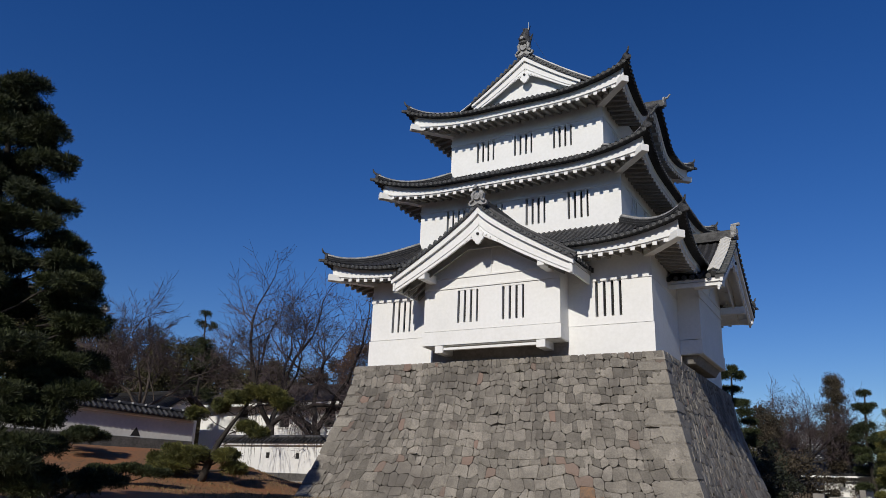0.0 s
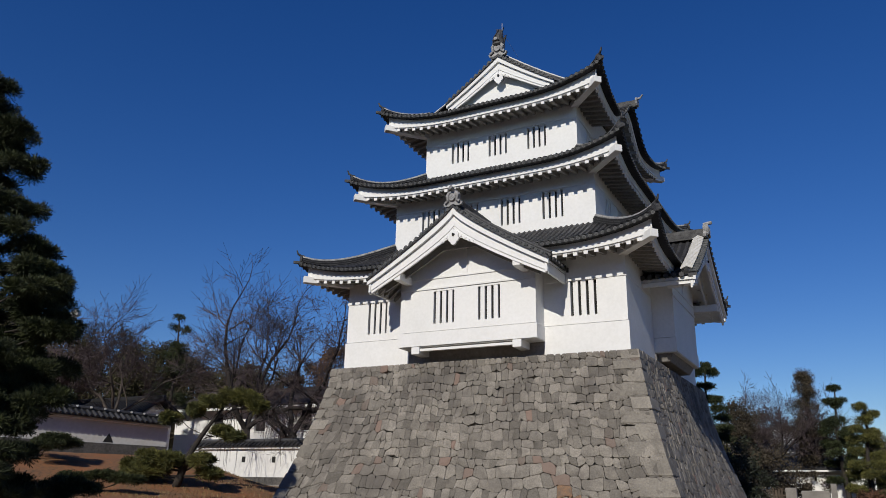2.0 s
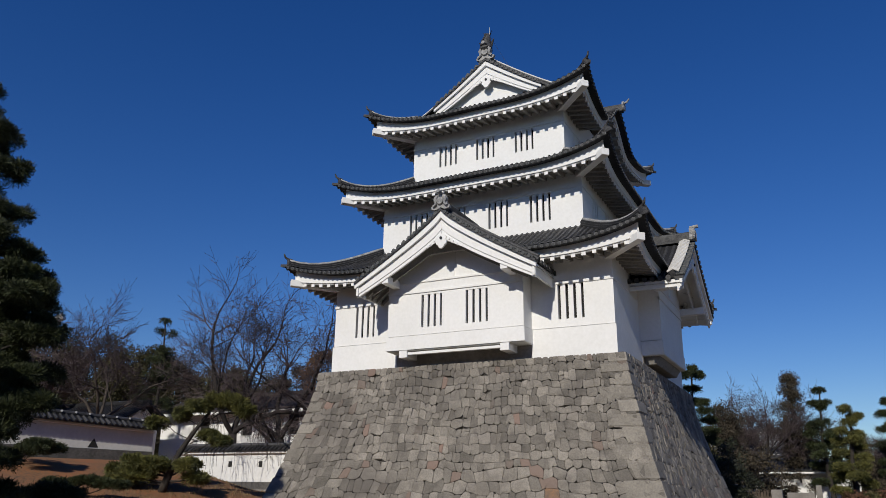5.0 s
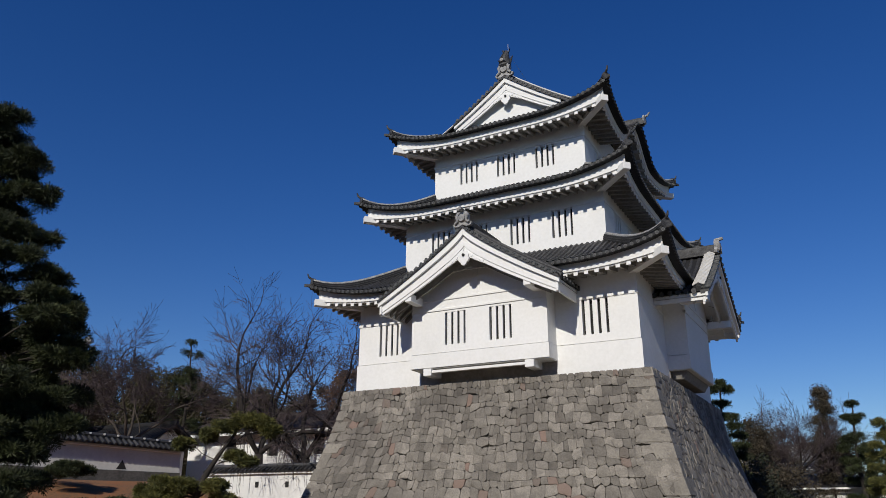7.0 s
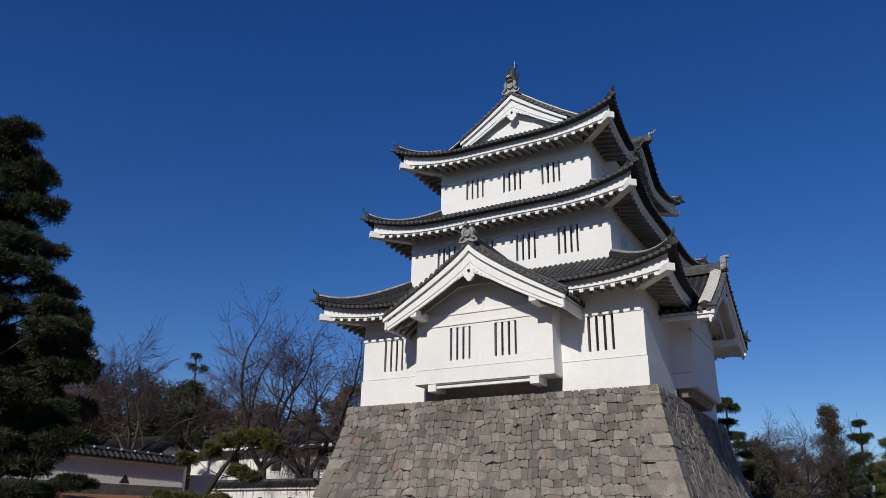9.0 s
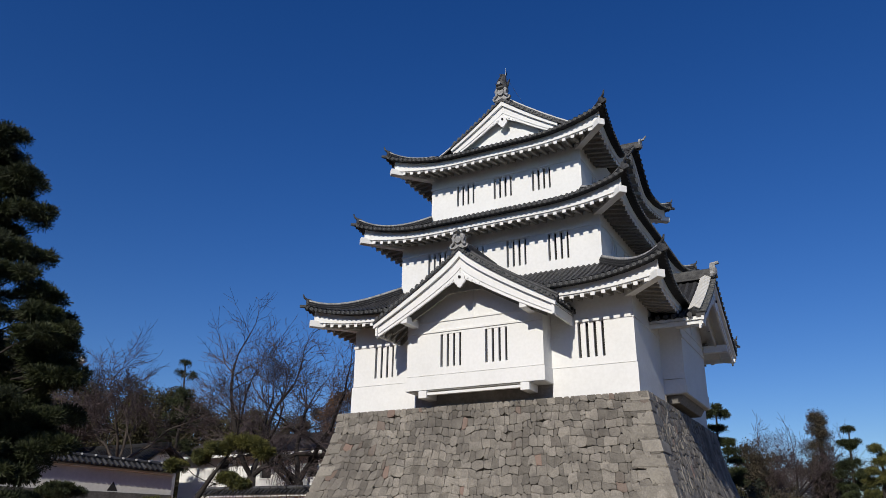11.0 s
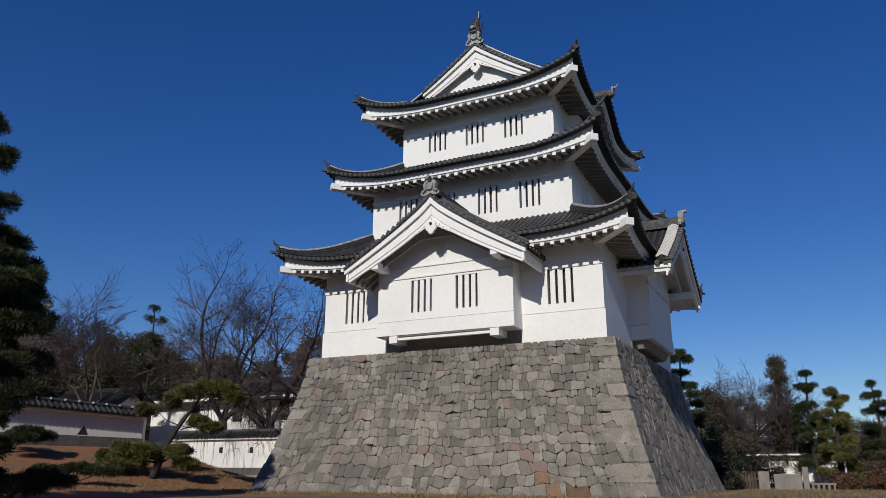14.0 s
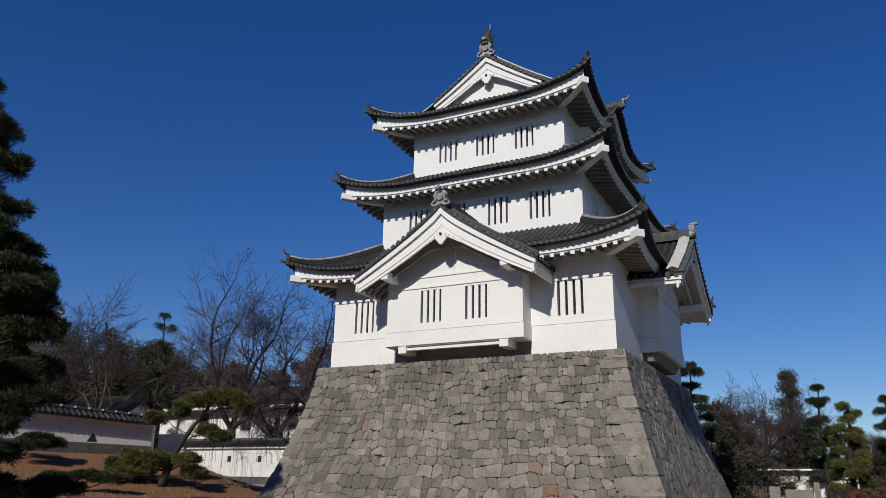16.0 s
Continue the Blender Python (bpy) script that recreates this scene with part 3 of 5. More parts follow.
    for sgn in (-1, 1):
        pts, low = [], []
        for j in range(21):
            d = (0.02 + 0.038 * j) * k
            foot = prof(d) - 0.03 - 2 * board * (1 - 0.38 * d / half)
            pts.append(at(sgn * d, 0.10, foot + 0.10 * k))
            low.append(at(sgn * d, 0.10, foot - (0.15 - 0.13 * j / 20) * k * (0.62 + 0.38 * abs(math.sin(j * 0.72)))))
        part("pendant_wing", Geo().ribbon(low, pts, dn * 0.05), PLASTER, p)
        for d, r in ((0.30, 0.055), (0.47, 0.045), (0.62, 0.035)):
            foot = prof(d * k) - 0.03 - 2 * board * (1 - 0.38 * d * k / half)
            part("pendant_scroll", Geo().tube([at(sgn * d * k, 0.075, foot), at(sgn * d * k, 0.11, foot)], [r * k * 0.8, r * k], 9), PLASTER, p)
    return body


def front_prof(d):
    return profile_gable(d, **FRONT_GABLE)


def side_prof(d):
    return profile_gable(d, **SIDE_GABLE)


def top_prof(d):
    return E3 + 0.05 + 2.85 * (max(0.0, 4.83 - abs(d)) / 4.83) ** 1.32


gable("front_gable", (MID, -1.80, 0), (1, 0, 0), (0, 1, 0), 3.15, 1.03, front_prof, 3.45, 0.41, low_roof, 0.95, soffit=SHADED_RAFTER)
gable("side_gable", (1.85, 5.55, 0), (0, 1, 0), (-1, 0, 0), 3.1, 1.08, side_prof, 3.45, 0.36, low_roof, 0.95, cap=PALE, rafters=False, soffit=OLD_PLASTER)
gable("top_gable", (MID, 2.13, 0), (1, 0, 0), (0, 1, 0), W + EXT[2] - 2 * 2.13, 0.40, top_prof, 2.45, 0.35, top_roof, 0.95, lone_roof=False, brackets=False, crest=1.15, cap=PALE)
gable("rear_gable", (MID, W + EXT[2] - 2.13, 0), (-1, 0, 0), (0, -1, 0), 0.6, 0.40, top_prof, 2.45, 0.35, top_roof, 0.95, lone_roof=False, brackets=False, crest=1.15, cap=PALE)


def gable_wall(o, du, dn, prof, half, z0, drop, parent, thick=0.15):
    o, du, dn = Vector(o), Vector(du), Vector(dn)
    pts = [(-half, z0), (half, z0)] + [(half - 2 * half * j / 20, prof(half - 2 * half * j / 20) - drop) for j in range(21)]
    out = []
    for d, z in pts:
        p = o + du * d
        out.append(Vector((p.x, p.y, Z0 + z)))
    return part("gable_wall", Geo().slab(out, dn * thick), PLASTER, parent)


gable_wall((MID, 2.55, 0), (1, 0, 0), (0, 1, 0), top_prof, 2.5, 10.9, 0.16, top_roof)
gable_wall((MID, W + EXT[2] - 2.55, 0), (-1, 0, 0), (0, -1, 0), top_prof, 2.5, 10.9, 0.16, top_roof)


def bay(o, du, dn, half, deep, windows, prof, label, boxed=False):
    """A projecting bay with a stone-dropping gap under it. o: middle of its front face at the tower's zero height."""
    o, du, dn = Vector(o) + Vector((0, 0, Z0)), Vector(du), Vector(dn)
    g = panel(Geo(), o, du, dn, -half, half, 0.955, 2.46, 0.0, 0.15, windows)
    wall = part("bay_wall", g, PLASTER, tower, label)
    part("bay_skirt", panel(Geo(), o, du, dn, -half - 0.03, half + 0.03, 0.445, 0.93, -0.03, 0.15), PLASTER, wall)
    part("joint", panel(Geo(), o, du, dn, -half + 0.03, half - 0.03, 0.93, 0.955, 0.03, 0.15), OLD_PLASTER, wall)
    for h in windows:
        lattice_window(wall, o, du, dn, *h, deep=0.12)
    for sgn in (-1, 1):
        c = o + du * sgn * half
        part("bay_cheek", panel(Geo(), c, dn, -du * sgn, 0.15, deep, 0.955, 3.2, 0.0, 0.15), PLASTER, wall)
        part("bay_cheek_skirt", panel(Geo(), c, dn, -du * sgn, 0.15, deep, 0.445, 0.93, -0.03, 0.15), PLASTER, wall)
        b = o + du * sgn * (half - 0.68)
        if boxed:
            continue
        part("bracket", Geo().hexa([b + du * x + dn * w + Vector((0, 0, z)) for z in (0.17, 0.42) for x, w in ((-0.16, -0.04), (0.16, -0.04), (0.16, deep), (-0.16, deep))]), PLASTER, wall, bevel=0.012)
    part("bay_floor", Geo().hexa([o + du * x + dn * w + Vector((0, 0, z)) for z in (0.42, 0.444) for x, w in ((-half, 0.01), (half, 0.01), (half, deep), (-half, deep))]), OLD_PLASTER, wall)
    if boxed:
        # The foot takes the soffit's shade-darkened colour.
        part("boxed_foot", Geo().hexa([o + du * (x * (half - i)) + dn * w + Vector((0, 0, z)) for z, i, f in ((0.13, 0.26, 0.30), (0.415, 0.16, 0.14)) for x, w in ((-1, f), (1, f), (1, deep - 0.07), (-1, deep - 0.07))]), SHADED_SOFFIT, wall, "dull grey-brown boxed foot of the bay", bevel=0.02)
    else:
        part("sill_beam", Geo().hexa([o + du * x + dn * w + Vector((0, 0, z)) for z in (0.27, 0.36) for x, w in ((-half + 0.84, 0.02), (half - 0.84, 0.02), (half - 0.84, 0.16), (-half + 0.84, 0.16))]), PLASTER, wall, bevel=0.008)
    # Thin brown sheet added over the wall where only shade lies.
    part("under_panel", Geo().hexa([o + du * x + dn * w + Vector((0, 0, z)) for z in (-0.3, 0.415) for x, w in ((-half, deep - 0.06), (half, deep - 0.06), (half, deep - 0.036), (-half, deep - 0.036))]), UNDER_SHADE, wall, "dull brown panel under the bay")
    for z in (2.46, 2.84):
        part("wall_band", panel(Geo(), o, du, dn, -half, half, z + 0.001, z + 0.08, -0.035, 0.1), PLASTER, wall, bevel=0.006)
    gable_wall(o - Vector((0, 0, Z0)), du, dn, prof, half, 2.45, 0.18, wall)
    part("gable_strut", Geo().hexa([o + du * x + dn * w + Vector((0, 0, z)) for z in (2.92, prof(0) - 0.4) for x, w in ((-0.08, -0.03), (0.08, -0.03), (0.08, 0.1), (-0.08, 0.1))]), PLASTER, wall)
    return wall


bay((MID, -0.77, 0), (1, 0, 0), (0, 1, 0), 2.61, 0.77, [(-1.25, -0.43, 1.21, 2.38), (0.49, 1.32, 1.21, 2.38)], front_prof, "white plastered bay with slit windows under a gable")
bay((0.77, 5.55, 0), (0, 1, 0), (-1, 0, 0), 2.10, 0.77, [], side_prof, "plain white plastered bay under a gable", boxed=True)


# short ridge over the arched eave of the top roof
AY = 5.45 + EXT[2] / 2
arch = Geo()
rows_ = [(-0.66, E3 + 1.34), (-1.6, E3 + 1.38), (-2.6, E3 + 1.50)]
for wide, lo, hi in ((0.14, -0.08, 0.12), (0.10, 0.12, 0.20)):
    arch.ribbon([(x, AY - wide, Z0 + z + lo) for x, z in rows_], [(x, AY - wide, Z0 + z + hi) for x, z in rows_], (0, 2 * wide, 0))
arch.tube([(x, AY, Z0 + z + 0.22) for x, z in rows_], [0.075] * 3, 8)
part("arch_ridge", arch, HIP, top_roof)
zk = Z0 + E3 + 1.30
tip = Geo().slab([(-0.66, AY + 0.22 * math.cos(t), zk + 0.20 + 0.22 * math.sin(t)) for t in [2 * math.pi * j / 12 for j in range(12)]], (0.08, 0, 0))
tip.tube([(-0.68, AY, zk + 0.34), (-0.48, AY, zk + 0.38), (-0.36, AY, zk + 0.52)], [0.06, 0.05, 0.03], 8)
part("arch_ornament", tip, ORNAMENT, top_roof)

# ---- ground: one sheet, level round the tower, lower at the camera, banked up to the left wall ----
BANK_A, BANK_B = Vector((-29.6, -15.7)), Vector((-23.6, 3.4))
BANK_D = (BANK_B - BANK_A).normalized()
BANK_N = Vector((BANK_D.y, -BANK_D.x))


def smooth(t):
    t = min(max(t, 0.0), 1.0)
    return t * t * (3 - 2 * t)


def ground_height(x, y):
    p = Vector((x, y)) - BANK_A
    off, along = p.dot(BANK_N), p.dot(BANK_D)
    h = -1.25 * smooth((-7.0 - y) / 12.0) * smooth((x + 24) / 14)
    bank = smooth(1 - (off - 0.8) / 9.0) * smooth(1 - (along - 20.0) / 4.0)
    rise = 1.60
    back = 0.33 * smooth((y - 1.0) / 7.0) * smooth((-9 - x) / 5.0)
    h = h * (1 - bank) + rise * bank + back * (1 - bank)
    h -= 0.17 * smooth((x + 17.0) / 4.0)
    return h + 0.04 * noise.noise(Vector((x * 0.5, y * 0.5, 0))) + 0.05 * noise.noise(Vector((x * 0.12, y * 0.12, 3.0)))


g = Geo()
xs = sorted({*[-60 + 1.0 * k for k in range(101)], -1500, -700, -350, -180, -100, -75, 55, 70, 100, 180, 350, 700, 1500})
ys = sorted({*[-40 + 1.0 * k for k in range(121)], -1500, -700, -350, -150, -80, -55, 95, 120, 180, 350, 700, 1500})
for y in ys:
    for x in xs:
        g.v.append((x, y, ground_height(x, y)))
nx = len(xs)
for j in range(len(ys) - 1):
    for i in range(nx - 1):
        g.f.append((j * nx + i, j * nx + i + 1, (j + 1) * nx + i + 1, (j + 1) * nx + i))
solid("ground", g, DIRT, "dry brown winter grass and bare earth", "ground", kind="structure", smooth=True, fix=False)


# ---- plants ----
def blades(g, p, up, n, size, width, rng):
    """A brush of needles that spring from one point p."""
    k = len(g.v)
    g.v.append(tuple(p))
    for q in range(n):
        d = Vector((rng.gauss(0, 1), rng.gauss(0, 1), rng.gauss(0, 1))).normalized()
        d = (d + up * 1.1).normalized()
        s = d.cross(Vector((rng.gauss(0, 1), rng.gauss(0, 1), rng.gauss(0, 1)))).normalized() * width
        tip = p + d * size * rng.uniform(0.7, 1.2)
        g.v += [tuple(tip - s), tuple(tip + s)]
        g.f.append((k, k + 1 + 2 * q, k + 2 + 2 * q))


def pad(g, c, rx, ry, rz, tufts, size, width, rng, n=5):
    """A flattened cloud of needle tufts, gathered in rounded clumps with gaps between, fuller on top, ragged below."""
    lumps = []
    for _ in range(9):
        a, r = rng.uniform(0, 6.283), math.sqrt(rng.random()) * 0.85
        lumps.append((c + Vector((math.cos(a) * r * rx, math.sin(a) * r * ry, rng.uniform(-0.25, 0.45) * rz * (1.2 - r))), rng.uniform(0.24, 0.44)))
    for _ in range(tufts):
        lc, k = rng.choice(lumps)
        d = Vector((rng.gauss(0, 1), rng.gauss(0, 1), rng.gauss(0.35, 0.7)))
        d = d.normalized() * rng.uniform(0.6, 1.0)
        p = lc + Vector((d.x * rx * k, d.y * ry * k, d.z * max(rz, 0.5 * rx) * k * 1.2))
        blades(g, p, Vector((d.x * 0.6, d.y * 0.6, 0.25 + 0.6 * d.z)), n, size, width, rng)


def limb(g, a, b, r0, r1, rng, sag=0.0, n=6, steps=4):
    a, b = Vector(a), Vector(b)
    pts = []
    for k in range(steps + 1):
        t = k / steps
        q = a.lerp(b, t)
        w = (b - a).length * 0.06 * math.sin(math.pi * t)
        pts.append(q + Vector((rng.uniform(-w, w), rng.uniform(-w, w), rng.uniform(-w, w) - sag * math.sin(math.pi * t))))
    g.tube(pts, [r0 + (r1 - r0) * k / steps for k in range(steps + 1)], n)
    return pts


BARK = material("dark_cherry_bark", (0.028, 0.022, 0.020), 0.95, (0.014, 0.012, 0.011), 3.0, 30.0, 0.6)
# Lighter copy of the bark: the sun on these limbs is in the colour.
SUNLIT_BARK = material("sunlit_grey_bark", (0.085, 0.070, 0.058), 0.95, (0.045, 0.037, 0.031), 3.0, 30.0, 0.6)
PINE_BARK = material("dark_pine_bark", (0.045, 0.036, 0.030), 0.95, (0.02, 0.018, 0.016), 4.0, 30.0, 0.6)
TWIG = material("bare_twig_bark", (0.095, 0.070, 0.070), 0.9, (0.050, 0.038, 0.039), 2.0, 30.0, 0.2)
NEEDLE = material("pine_needles", (0.040, 0.050, 0.012), 0.7, (0.013, 0.020, 0.007), 0.9, 6.0, 0.0, spread=0.35, island=True)
NEEDLE_OLIVE = material("olive_pine_needles", (0.13, 0.122, 0.026), 0.7, (0.042, 0.050, 0.014), 0.9, 6.0, 0.0, spread=0.35, island=True)
LEAF_OLIVE = material("dull_evergreen_leaves", (0.082, 0.070, 0.024), 0.7, (0.030, 0.029, 0.011), 0.25, 3.0, 0.0, spread=0.4, island=True)
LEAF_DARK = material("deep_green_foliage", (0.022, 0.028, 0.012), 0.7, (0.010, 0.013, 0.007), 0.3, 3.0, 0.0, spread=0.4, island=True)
LEAF_BROWN = material("winter_brown_foliage", (0.072, 0.056, 0.034), 0.8, (0.038, 0.031, 0.020), 0.3, 3.0, 0.0, spread=0.4, island=True)
LEAF_RUST = material("rust_orange_foliage", (0.17, 0.085, 0.03), 0.8, (0.08, 0.045, 0.02), 0.3, 3.0, 0.0, spread=0.4, island=True)
LEAF_RED = material("fallen_red_brown_leaves", (0.12, 0.052, 0.028), 0.8, (0.055, 0.03, 0.018), 0.5, 4.0, 0.0, spread=0.4, island=True)


def pine(at, height, pads, seed, label, lean=(0, 0), size=0.22, width=0.018, tufts=150, mat=None, r=0.16, group="clipped pines", base_z=None, n=5):
    """A garden pine: pads are (height share, reach, bearing in degrees, half width, half height)."""
    rng = random.Random(seed)
    at = Vector((at[0], at[1], ground_height(at[0], at[1]) - 0.05 if base_z is None else base_z))
    tree = thing("pine_tree", at, label, "pine tree", group)
    g = Geo()
    pts, rad = [], []
    for k in range(11):
        t = k / 10
        pts.append(at + Vector((lean[0] * t + 0.12 * math.sin(5 * t + seed), lean[1] * t + 0.12 * math.cos(4 * t + seed), height * t)))
        rad.append(r * (1 - 0.85 * t) + 0.015)
    g.tube(pts, rad, 8)
    f = Geo()
    for hs, reach, bearing, hw, hh in pads:
        q = hs * 10
        k = min(int(q), 9)
        start = pts[k].lerp(pts[k + 1], q - k)
        b = radians(bearing)
        end = start + Vector((math.cos(b) * reach, math.sin(b) * reach, hh * 0.2))
        if reach > 0.1:
            limb(g, start - Vector((0, 0, 0.35 * reach)) if hs > 0.25 else start, end, max(r * 0.4 * (1 - hs), 0.02), 0.015, rng, 0.0, 5)
            for j in range(3):
                e2 = end + Vector((rng.uniform(-0.6, 0.6) * hw, rng.uniform(-0.6, 0.6) * hw, rng.uniform(-0.1, 0.3) * hh))
                limb(g, start.lerp(end, 0.6), e2, 0.02, 0.008, rng, 0.0, 4, 3)
        pad(f, end, hw, hw, hh, int(tufts * (0.35 + hw)), size, width, rng, n)
    part("trunk", g, PINE_BARK, tree, smooth=True, fix=False)
    part("crown", f, mat or NEEDLE, tree, fix=False)
    return tree


def tiers(seed, n, low, hw0, hw1, reach, hh=0.28):
    """Pads of a clipped pine, in uneven tiers of one to three."""
    rng = random.Random(seed)
    out = []
    for k in range(n):
        t = k / (n - 1)
        hs = low + (1.0 - low) * t
        hw = hw0 + (hw1 - hw0) * t
        m = rng.choice((2, 3, 3)) if t < 0.6 else rng.choice((1, 2, 2)) if t < 0.95 else 1
        b0 = rng.uniform(0, 360)
        for j in range(m):
            out.append((min(hs + rng.uniform(-0.045, 0.045), 1.0), (reach * (1 - 0.75 * t) + 0.1) * rng.uniform(0.5, 1.2) if m > 1 else 0.0, b0 + 360 * j / m + rng.uniform(-35, 35), hw * rng.uniform(0.55, 1.1), hh * rng.uniform(0.7, 1.3)))
    return out


def grow(g, twigs, p, d, length, r, level, rng, up, kink):
    """One branch and all that springs from it, crooked, thinning to fine twigs."""
    pts, q, dd = [p], p, d
    n = 6 if level < 3 else 4 if level < 5 else 3
    for k in range(n):
        dd = (dd + Vector((rng.gauss(0, kink), rng.gauss(0, kink), rng.gauss(0, kink) + up))).normalized()
        q = q + dd * (length / n)
        pts.append(q)
    r1 = r * (0.70 if level < 3 else 0.5 if level < 5 else 0.45)
    tgt = g if level < 3 else twigs
    tgt.tube(pts, [max(0.0092, r + (r1 - r) * k / n) for k in range(n + 1)], 7 if level < 2 else 5 if level < 3 else 3, caps=False)
    if level >= 6:
        return
    kids = (3, 3, 4, 4, 5, 4)[level]
    for j in range(kids):
        t = 1.0 if j == 0 else rng.uniform(0.3, 0.97)
        k = min(int(t * n), n - 1)
        s = pts[k].lerp(pts[k + 1], t * n - k)
        side = Vector((rng.gauss(0, 1), rng.gauss(0, 1), rng.gauss(0, 0.6)))
        side = (side - dd * side.dot(dd)).normalized()
        spread = rng.uniform(0.15, 0.4) if j == 0 else rng.uniform(0.6, 1.05)
        nd = (dd * math.cos(spread) + side * math.sin(spread)).normalized()
        grow(g, twigs, s, nd, length * (rng.uniform(0.68, 0.82) if j == 0 else rng.uniform(0.52, 0.74)), r1 * (0.95 if j == 0 else 0.66), level + 1, rng, up * 0.9, kink)


def bare_tree(at, trunk, first, r, seed, label, up=0.05, kink=0.10, base_z=None, limbs=4, flat=0.8, group="bare winter trees", bark=None):
    rng = random.Random(seed)
    at = Vector((at[0], at[1], (ground_height(at[0], at[1]) if base_z is None else base_z) - 0.05))
    tree = thing("bare_tree", at, label, "tree", group)
    g, twigs = Geo(), Geo()
    fork = at + Vector((rng.uniform(-0.3, 0.3), rng.uniform(-0.3, 0.3), trunk))
    g.tube([at, at.lerp(fork, 0.4) + Vector((0.05, 0, 0)), fork], [r * 1.25, r, r * 0.95], 8)
    b0 = rng.uniform(0, 6.28)
    for j in range(limbs):
        b = b0 + 6.28 * j / limbs + rng.uniform(-0.4, 0.4)
        d = Vector((math.cos(b) * flat, math.sin(b) * flat, rng.uniform(0.7, 1.2))).normalized()
        grow(g, twigs, fork, d, first * rng.uniform(0.8, 1.15), r * 0.62, 1, rng, up, kink)
    part("trunk", g, bark or BARK, tree, smooth=True, fix=False)
    part("twig_crown", twigs, TWIG, tree, fix=False, kind="stuff")
    return tree


def leafy(at, height, radius, seed, label, mat, name="evergreen_tree", leaves=5000, size=0.22, low=0.25, base_z=None, category="tree", group="dark evergreen trees", cone=0.0, clumps_n=26):
    rng = random.Random(seed)
    at = Vector((at[0], at[1], (ground_height(at[0], at[1]) if base_z is None else base_z) - 0.05))
    tree = thing(name, at, label, category, group)
    g = Geo()
    g.tube([at, at + Vector((0.1, 0.1, height * 0.5)), at + Vector((0, 0, height * 0.92))], [0.03 * height, 0.018 * height, 0.02], 7)
    f = Geo()
    clumps = []
    for k in range(clumps_n):
        t = rng.uniform(low, 1.0)
        w = radius * (1 - cone * t) * math.sqrt(max(0.05, 1 - ((t - 0.5) / 0.62) ** 2)) * rng.uniform(0.5, 1.0)
        b = rng.uniform(0, 6.28)
        c = at + Vector((math.cos(b) * w, math.sin(b) * w, height * t))
        clumps.append((c, radius * rng.uniform(0.22, 0.42)))
        limb(g, at + Vector((0, 0, height * t * 0.72)), c, 0.012 * height * (1.1 - t) + 0.01, 0.01, rng, 0.0, 4, 3)
    for _ in range(leaves):
        c, w = rng.choice(clumps)
        d = Vector((rng.gauss(0, 1), rng.gauss(0, 1), rng.gauss(0, 0.8)))
        p = c + d.normalized() * w * rng.uniform(0.3, 1.1)
        a = Vector((rng.gauss(0, 1), rng.gauss(0, 1), rng.gauss(0, 1))).normalized() * size * rng.uniform(0.6, 1.2)
        b = a.cross(Vector((rng.gauss(0, 1), rng.gauss(0, 1), rng.gauss(0, 1)))).normalized() * size * 0.45
        k = len(f.v)
        f.v += [tuple(p - a * 0.5), tuple(p + b * 0.5), tuple(p + a * 0.5), tuple(p - b * 0.5)]
        f.f.append((k, k + 1, k + 2, k + 3))
    part("trunk", g, BARK, tree, smooth=True, fix=False)
    part("crown", f, mat, tree, fix=False)
    return tree


# large dark pine beside the bank, and its low boughs
big = []
rng = random.Random(5)
for k in range(46):
    t = 0.16 + 0.84 * k / 45
    reach = (1.95 - 1.33 * t) * rng.uniform(0.3, 1.0)
    big.append((min(t, 1.0), reach if k < 44 else 0.2, k * 137.5 + rng.uniform(-20, 20), 0.80 - 0.28 * t, 0.40))
big += [(0.1, 1.87, 40, 0.86, 0.31), (0.12, 2.18, 10, 0.86, 0.31), (0.16, 2.5, 24, 0.86, 0.31), (0.26, 2.34, 10, 0.86, 0.31), (0.08, 2.5, 26, 0.78, 0.27), (0.42, 2.65, 28, 0.62, 0.23), (0.5, 2.42, 14, 0.58, 0.23), (0.46, 2.26, 40, 0.62, 0.23), (0.55, 1.79, 25, 0.7, 0.31), (0.7, 1.33, 26, 0.62, 0.27), (0.8, 1.17, 30, 0.62, 0.27), (0.88, 1.01, 20, 0.58, 0.27), (0.3, 2.03, 36, 0.78, 0.31), (0.36, 2.03, 0, 0.7, 0.31), (0.22, 2.03, 20, 0.78, 0.27), (0.18, 1.79, -10, 0.78, 0.27), (0.14, 1.56, 30, 0.7, 0.23)]
big += [(0.22 + 0.032 * k, 1.7 + 0.16 * (k * 7 % 5), 42 + k * 17 % 34, 0.72, 0.34) for k in range(10)]
big += [(0.60, 1.9, 30, 0.6, 0.36), (0.64, 1.6, 14, 0.55, 0.34), (0.52, 2.4, 34, 0.6, 0.34), (0.56, 2.0, 46, 0.55, 0.34), (0.34, 2.7, 38, 0.62, 0.32), (0.28, 2.7, 28, 0.62, 0.32)]
pine((-13.0, -14.0), 10.85, big, 5, "tall dark green pine with layered ragged boughs on the bank", (0.25, 0.15), 0.18, 0.009, 560, r=0.21, group="", n=9)
low = [(0.55, 0.9, -20, 0.6, 0.26), (0.7, 0.7, 60, 0.6, 0.24), (0.9, 0.3, 0, 0.6, 0.26), (0.5, 1.1, 200, 0.6, 0.24), (0.75, 0.6, 150, 0.55, 0.24)]
pine((-22.2, -4.2), 0.8, low, 9, "low dark pine shrub spreading over the dry bank", (0.4, 0.0), 0.16, 0.009, 520, r=0.09, group="low pines on the bank", n=9)
